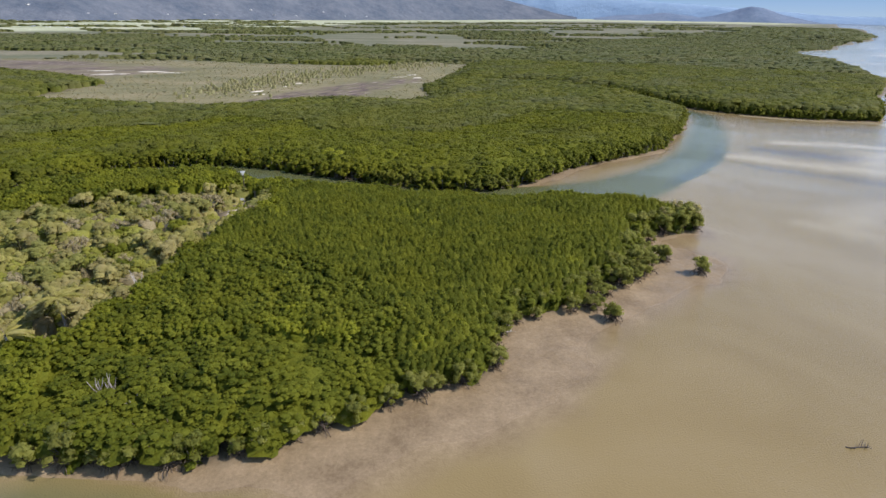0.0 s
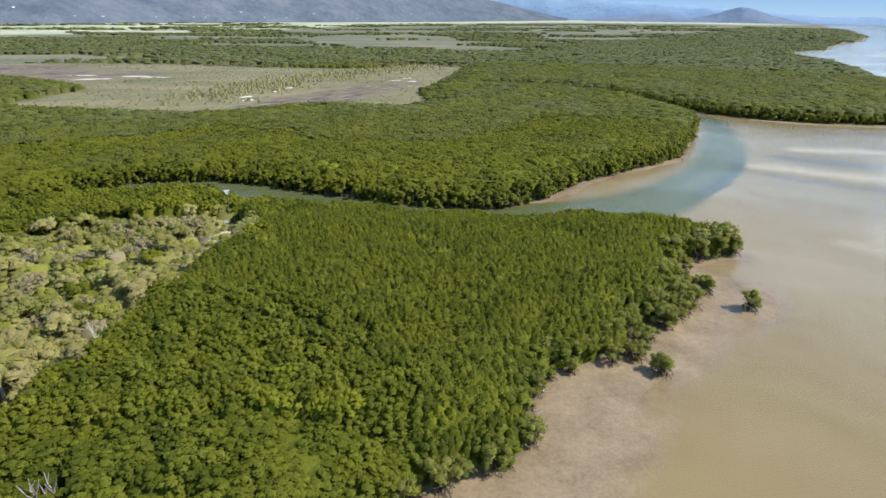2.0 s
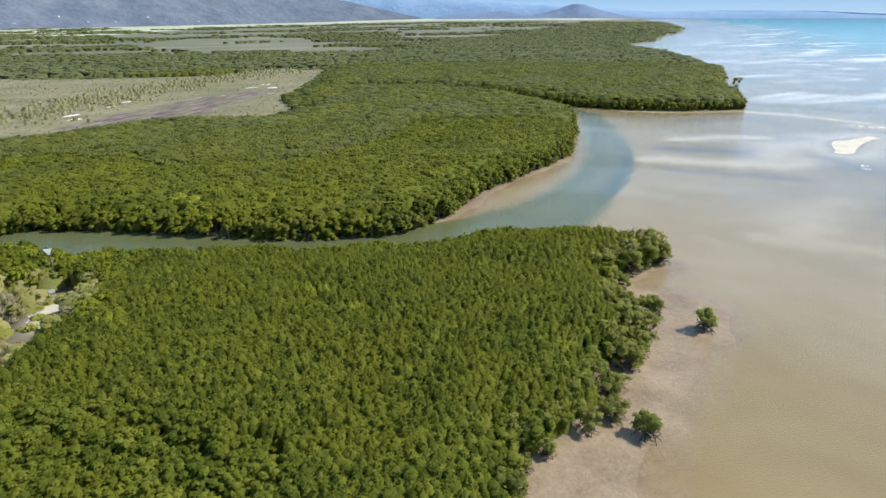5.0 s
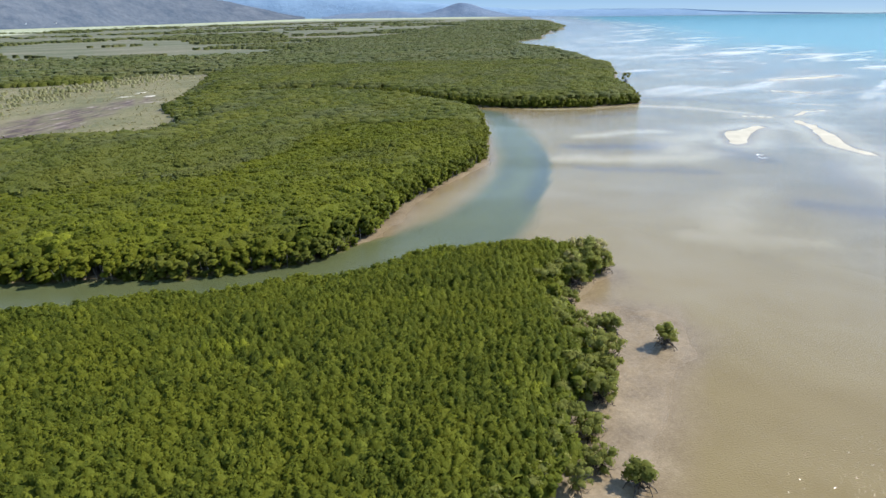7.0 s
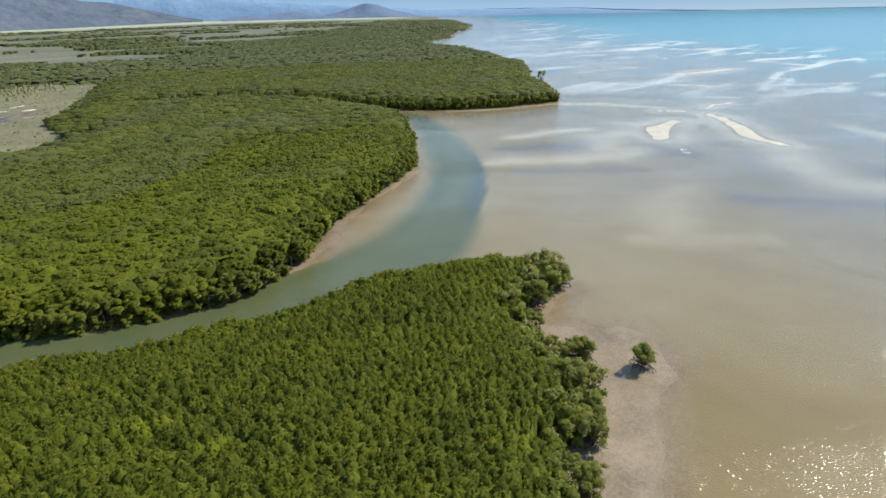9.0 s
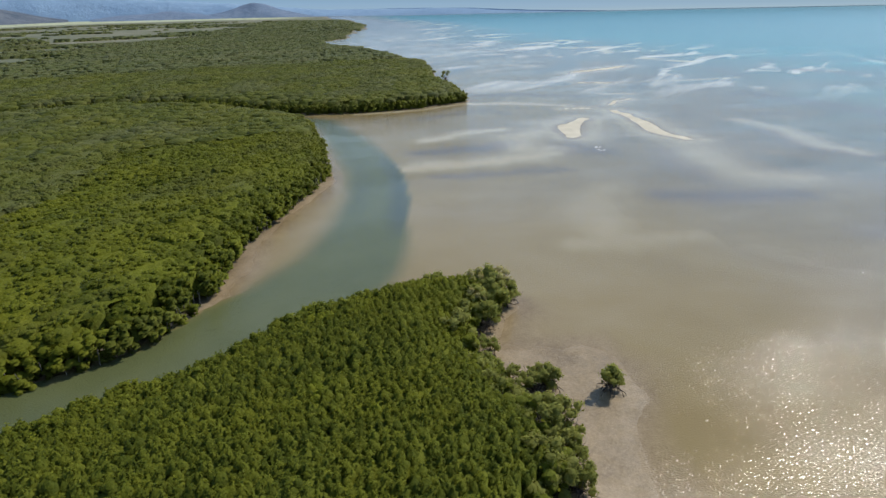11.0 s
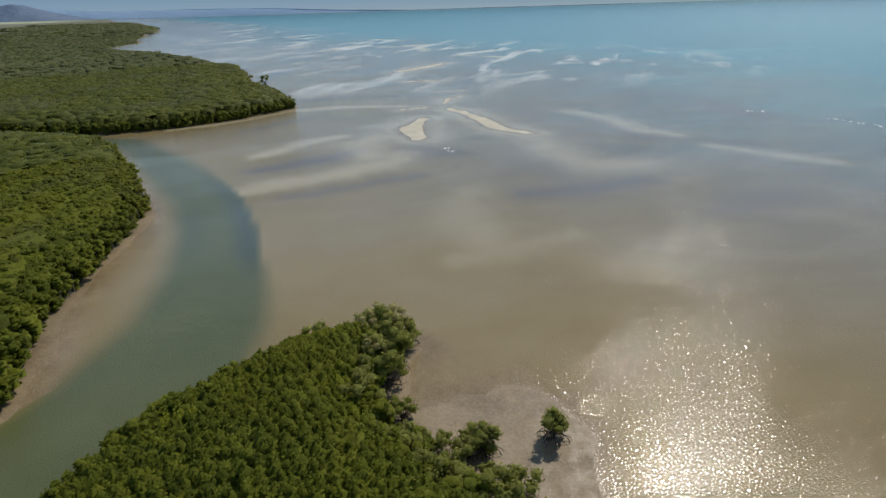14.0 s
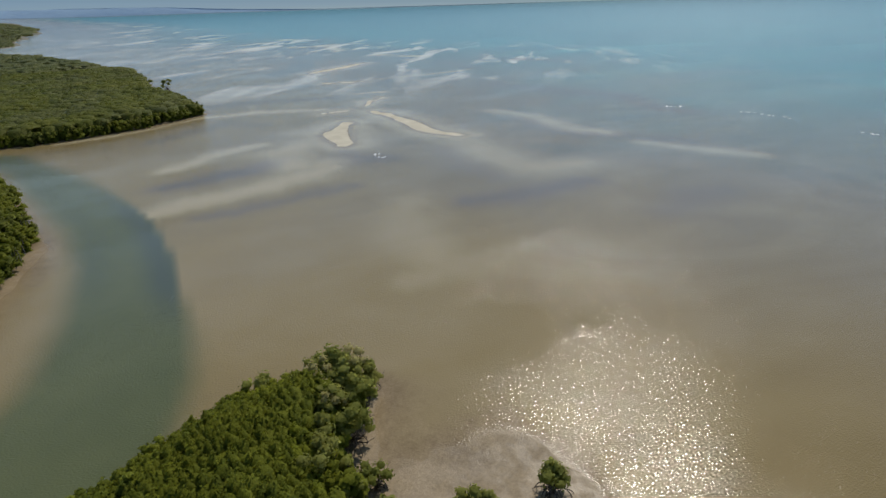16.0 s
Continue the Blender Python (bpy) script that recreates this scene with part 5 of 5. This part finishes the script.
understorey("creek_understorey", (-160, 130), (220, 300), 1.5, LEAF_BANK, lambda q: (np.hypot(q[:, 0], q[:, 1]) < 270) & (np.degrees(np.arctan2(q[:, 0], q[:, 1])) > -47) & (side_distance(q, MAINLAND) > 5.5) & (side_distance(q, MAINLAND) + 14 * waviness(q, 26.0, 3.0) < 60) & (open_ground(q) < 0.5),
            lambda q: forest_top(q, side_distance(q, MAINLAND), open_ground(q), 4.6) - 0.9, 72, "closed green leaf layer below the creek mangroves")
understorey("forest_understorey", (-420, 130), (480, 560), 3.0, LEAF_FAR, lambda q: (np.hypot(q[:, 0], q[:, 1]) < 562) & (np.degrees(np.arctan2(q[:, 0], q[:, 1])) > -47) & (side_distance(q, MAINLAND) > 5.0) & ((side_distance(q, MAINLAND) + 14 * waviness(q, 26.0, 3.0) > 51) | (np.hypot(q[:, 0], q[:, 1]) > 260)) & (open_ground(q) < 0.5),
            lambda q: forest_top(q, side_distance(q, MAINLAND), open_ground(q), 5.0) - 0.75, 73, "closed olive-green leaf layer below the mainland forest")

# ---- marsh ----
p = scatter((-425, 262), (35, 600), 5.0, 51)
in_marsh = side_distance(p, MARSH)
in_pan = np.maximum(side_distance(p, PAN_NEAR), side_distance(p, PAN_FAR))
q = p[(in_marsh > 0) & (in_pan < -2)]
joined("marsh_grass", templates(tuft, 8, 52), q, 0.45 + rng.uniform(0, 0.35, len(q)), rng.uniform(0.7, 1.6, len(q)), GRASS, 53, "dry yellow-green salt marsh grass in tufts", "grass")
row = np.array([(-113, 311), (-100, 370), (-96, 395), (-75, 440), (-51, 482), (-20, 525), (6, 556)], float)
u = rng.uniform(0, 6, 680)
q = np.stack([np.interp(u, range(7), row[:, 0]), np.interp(u, range(7), row[:, 1])], 1) + rng.normal(0, 13, (680, 2)) + (-18, 10)
joined("paperbark_row", templates(far_crown, 6, 55), q, rng.uniform(1.0, 3.0, 680), rng.uniform(0.22, 0.45, 680), LEAF_PAPERBARK, 56, "straggling row of thin grey-green paperbark trees", "tree")


def sand_patch(x, y, a, b, turn):
    """A low bank of bare white sand."""
    r = np.random.default_rng(int(abs(x * 7 + y)))
    c, n, t = dome(0, 0, 0, a, 0.5, r, 3, 14, 0.0, 0.3)
    ob = new("sand_bank", mesh_of("sand_bank", c * (1, b / a, 1), t, None, True, n))
    ob.data.materials.append(WHITE_SAND)
    ob.matrix_basis = Matrix.Translation((x, y, settle(x, y) - 0.12)) @ pose(0, 0, 0, 0, 0, turn)
    tagged(ob, "low bank of bare white sand in the marsh", "sand", "bare sand banks in the marsh")


WHITE_SAND = plain_material("bare_white_sand", (0.74, 0.69, 0.58), 0.9)
for x, y, a, b, turn in [(-108, 345, 4.0, 1.2, 50), (-98, 372, 3, 1.2, 60), (-94.5, 388, 3.5, 1.3, 60), (-31, 440, 5, 2.0, 35), (-22, 457, 3.5, 1.6, 40), (-103, 331, 3, 1.2, 30), (-17, 436, 3, 1.5, 20),
                         (-240, 430, 13, 1.8, 20), (-222, 452, 9, 1.6, 15), (-205, 446, 8, 1.4, 10), (-262, 455, 9, 1.3, 12)]:
    sand_patch(x, y, a, b, turn)

# ---- foam on the flats ----
foam = []
r = np.random.default_rng(61)
for ax, ay, bx, by, count in [(256, 55, 245, 39, 12), (225, 25, 220, 19, 6), (264, 83, 266, 73, 6), (167, 172, 159, 161, 10)]:
    for k in range(count):
        f = r.uniform(0, 1)
        foam.append(dome(ax + (bx - ax) * f + r.normal(0, 0.8), ay + (by - ay) * f + r.normal(0, 0.8), 0.0, r.uniform(0.15, 0.5), 0.05, r, 2, 7, 0.0, 0.3))
c, n, t = pack(*foam)
foam_ob = new("foam", mesh_of("foam", c, t, None, True, n))
foam_ob.data.materials.append(WHITE)
tagged(foam_ob, "small white crests breaking over the shoals", "foam", kind="stuff")


# ---- farm houses below the mountains ----
def farm_house():
    ob = new("farm_house")
    w, d, h = 9.0, 6.0, 3.6
    bm = bmesh.new()
    bmesh.ops.create_cube(bm, size=1, matrix=Matrix.Diagonal((2 * w, 2 * d, h, 1)))
    bmesh.ops.translate(bm, vec=(0, 0, h / 2 - 0.5), verts=bm.verts)
    bmesh.ops.bevel(bm, geom=bm.edges[:], offset=0.1, segments=1, affect="EDGES")
    me = bpy.data.meshes.new("wall")
    bm.to_mesh(me)
    bm.free()
    me.materials.append(WHITE)
    part("wall", me, WHITE, ob)
    roof = slab([(-d - 0.8, h - 0.6), (d + 0.8, h - 0.6), (0, h + 2.6)], 2 * w + 1.6)
    roof.materials.append(ROOF)
    part("roof", roof, ROOF, ob, "pale metal gable roof", pose(0, 0, 0, 0, 0, 90))
    return tagged(ob, "small white farm house with a pale roof below the mountains", "house", "farm houses")


house = farm_house()
r = np.random.default_rng(63)
slope = [hills.data.vertices[j * 180 + i].co.copy() for j, i in [(1, 78), (1, 96), (1, 104), (1, 110), (2, 118), (1, 122), (1, 126), (2, 131), (1, 135), (1, 139), (2, 84), (1, 112), (1, 92)]]
flat = [Vector((-960, 1480, 0.9)), Vector((-1010, 1500, 0.9)), Vector((-905, 1470, 0.9)), Vector((-700, 1650, 0.9)), Vector((-820, 1800, 0.9)), Vector((-620, 2050, 0.9)), Vector((-500, 1900, 0.9))]
for k, v in enumerate(slope + flat):
    m = Matrix.Translation((v.x, v.y, v.z + 0.4 + (float(far_lift(np.array([[v.x, v.y]]))[0]) if v.z == 0.9 else 0))) @ pose(0, 0, 0, 0, 0, r.uniform(0, 180)) @ Matrix.Scale(r.uniform(0.45, 0.8), 4)
    if k == 0:
        house.matrix_basis = m
    else:
        copy_thing(house, m)


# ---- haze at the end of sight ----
# Sky haze as a glowing colour gradient, painted on an added ring.
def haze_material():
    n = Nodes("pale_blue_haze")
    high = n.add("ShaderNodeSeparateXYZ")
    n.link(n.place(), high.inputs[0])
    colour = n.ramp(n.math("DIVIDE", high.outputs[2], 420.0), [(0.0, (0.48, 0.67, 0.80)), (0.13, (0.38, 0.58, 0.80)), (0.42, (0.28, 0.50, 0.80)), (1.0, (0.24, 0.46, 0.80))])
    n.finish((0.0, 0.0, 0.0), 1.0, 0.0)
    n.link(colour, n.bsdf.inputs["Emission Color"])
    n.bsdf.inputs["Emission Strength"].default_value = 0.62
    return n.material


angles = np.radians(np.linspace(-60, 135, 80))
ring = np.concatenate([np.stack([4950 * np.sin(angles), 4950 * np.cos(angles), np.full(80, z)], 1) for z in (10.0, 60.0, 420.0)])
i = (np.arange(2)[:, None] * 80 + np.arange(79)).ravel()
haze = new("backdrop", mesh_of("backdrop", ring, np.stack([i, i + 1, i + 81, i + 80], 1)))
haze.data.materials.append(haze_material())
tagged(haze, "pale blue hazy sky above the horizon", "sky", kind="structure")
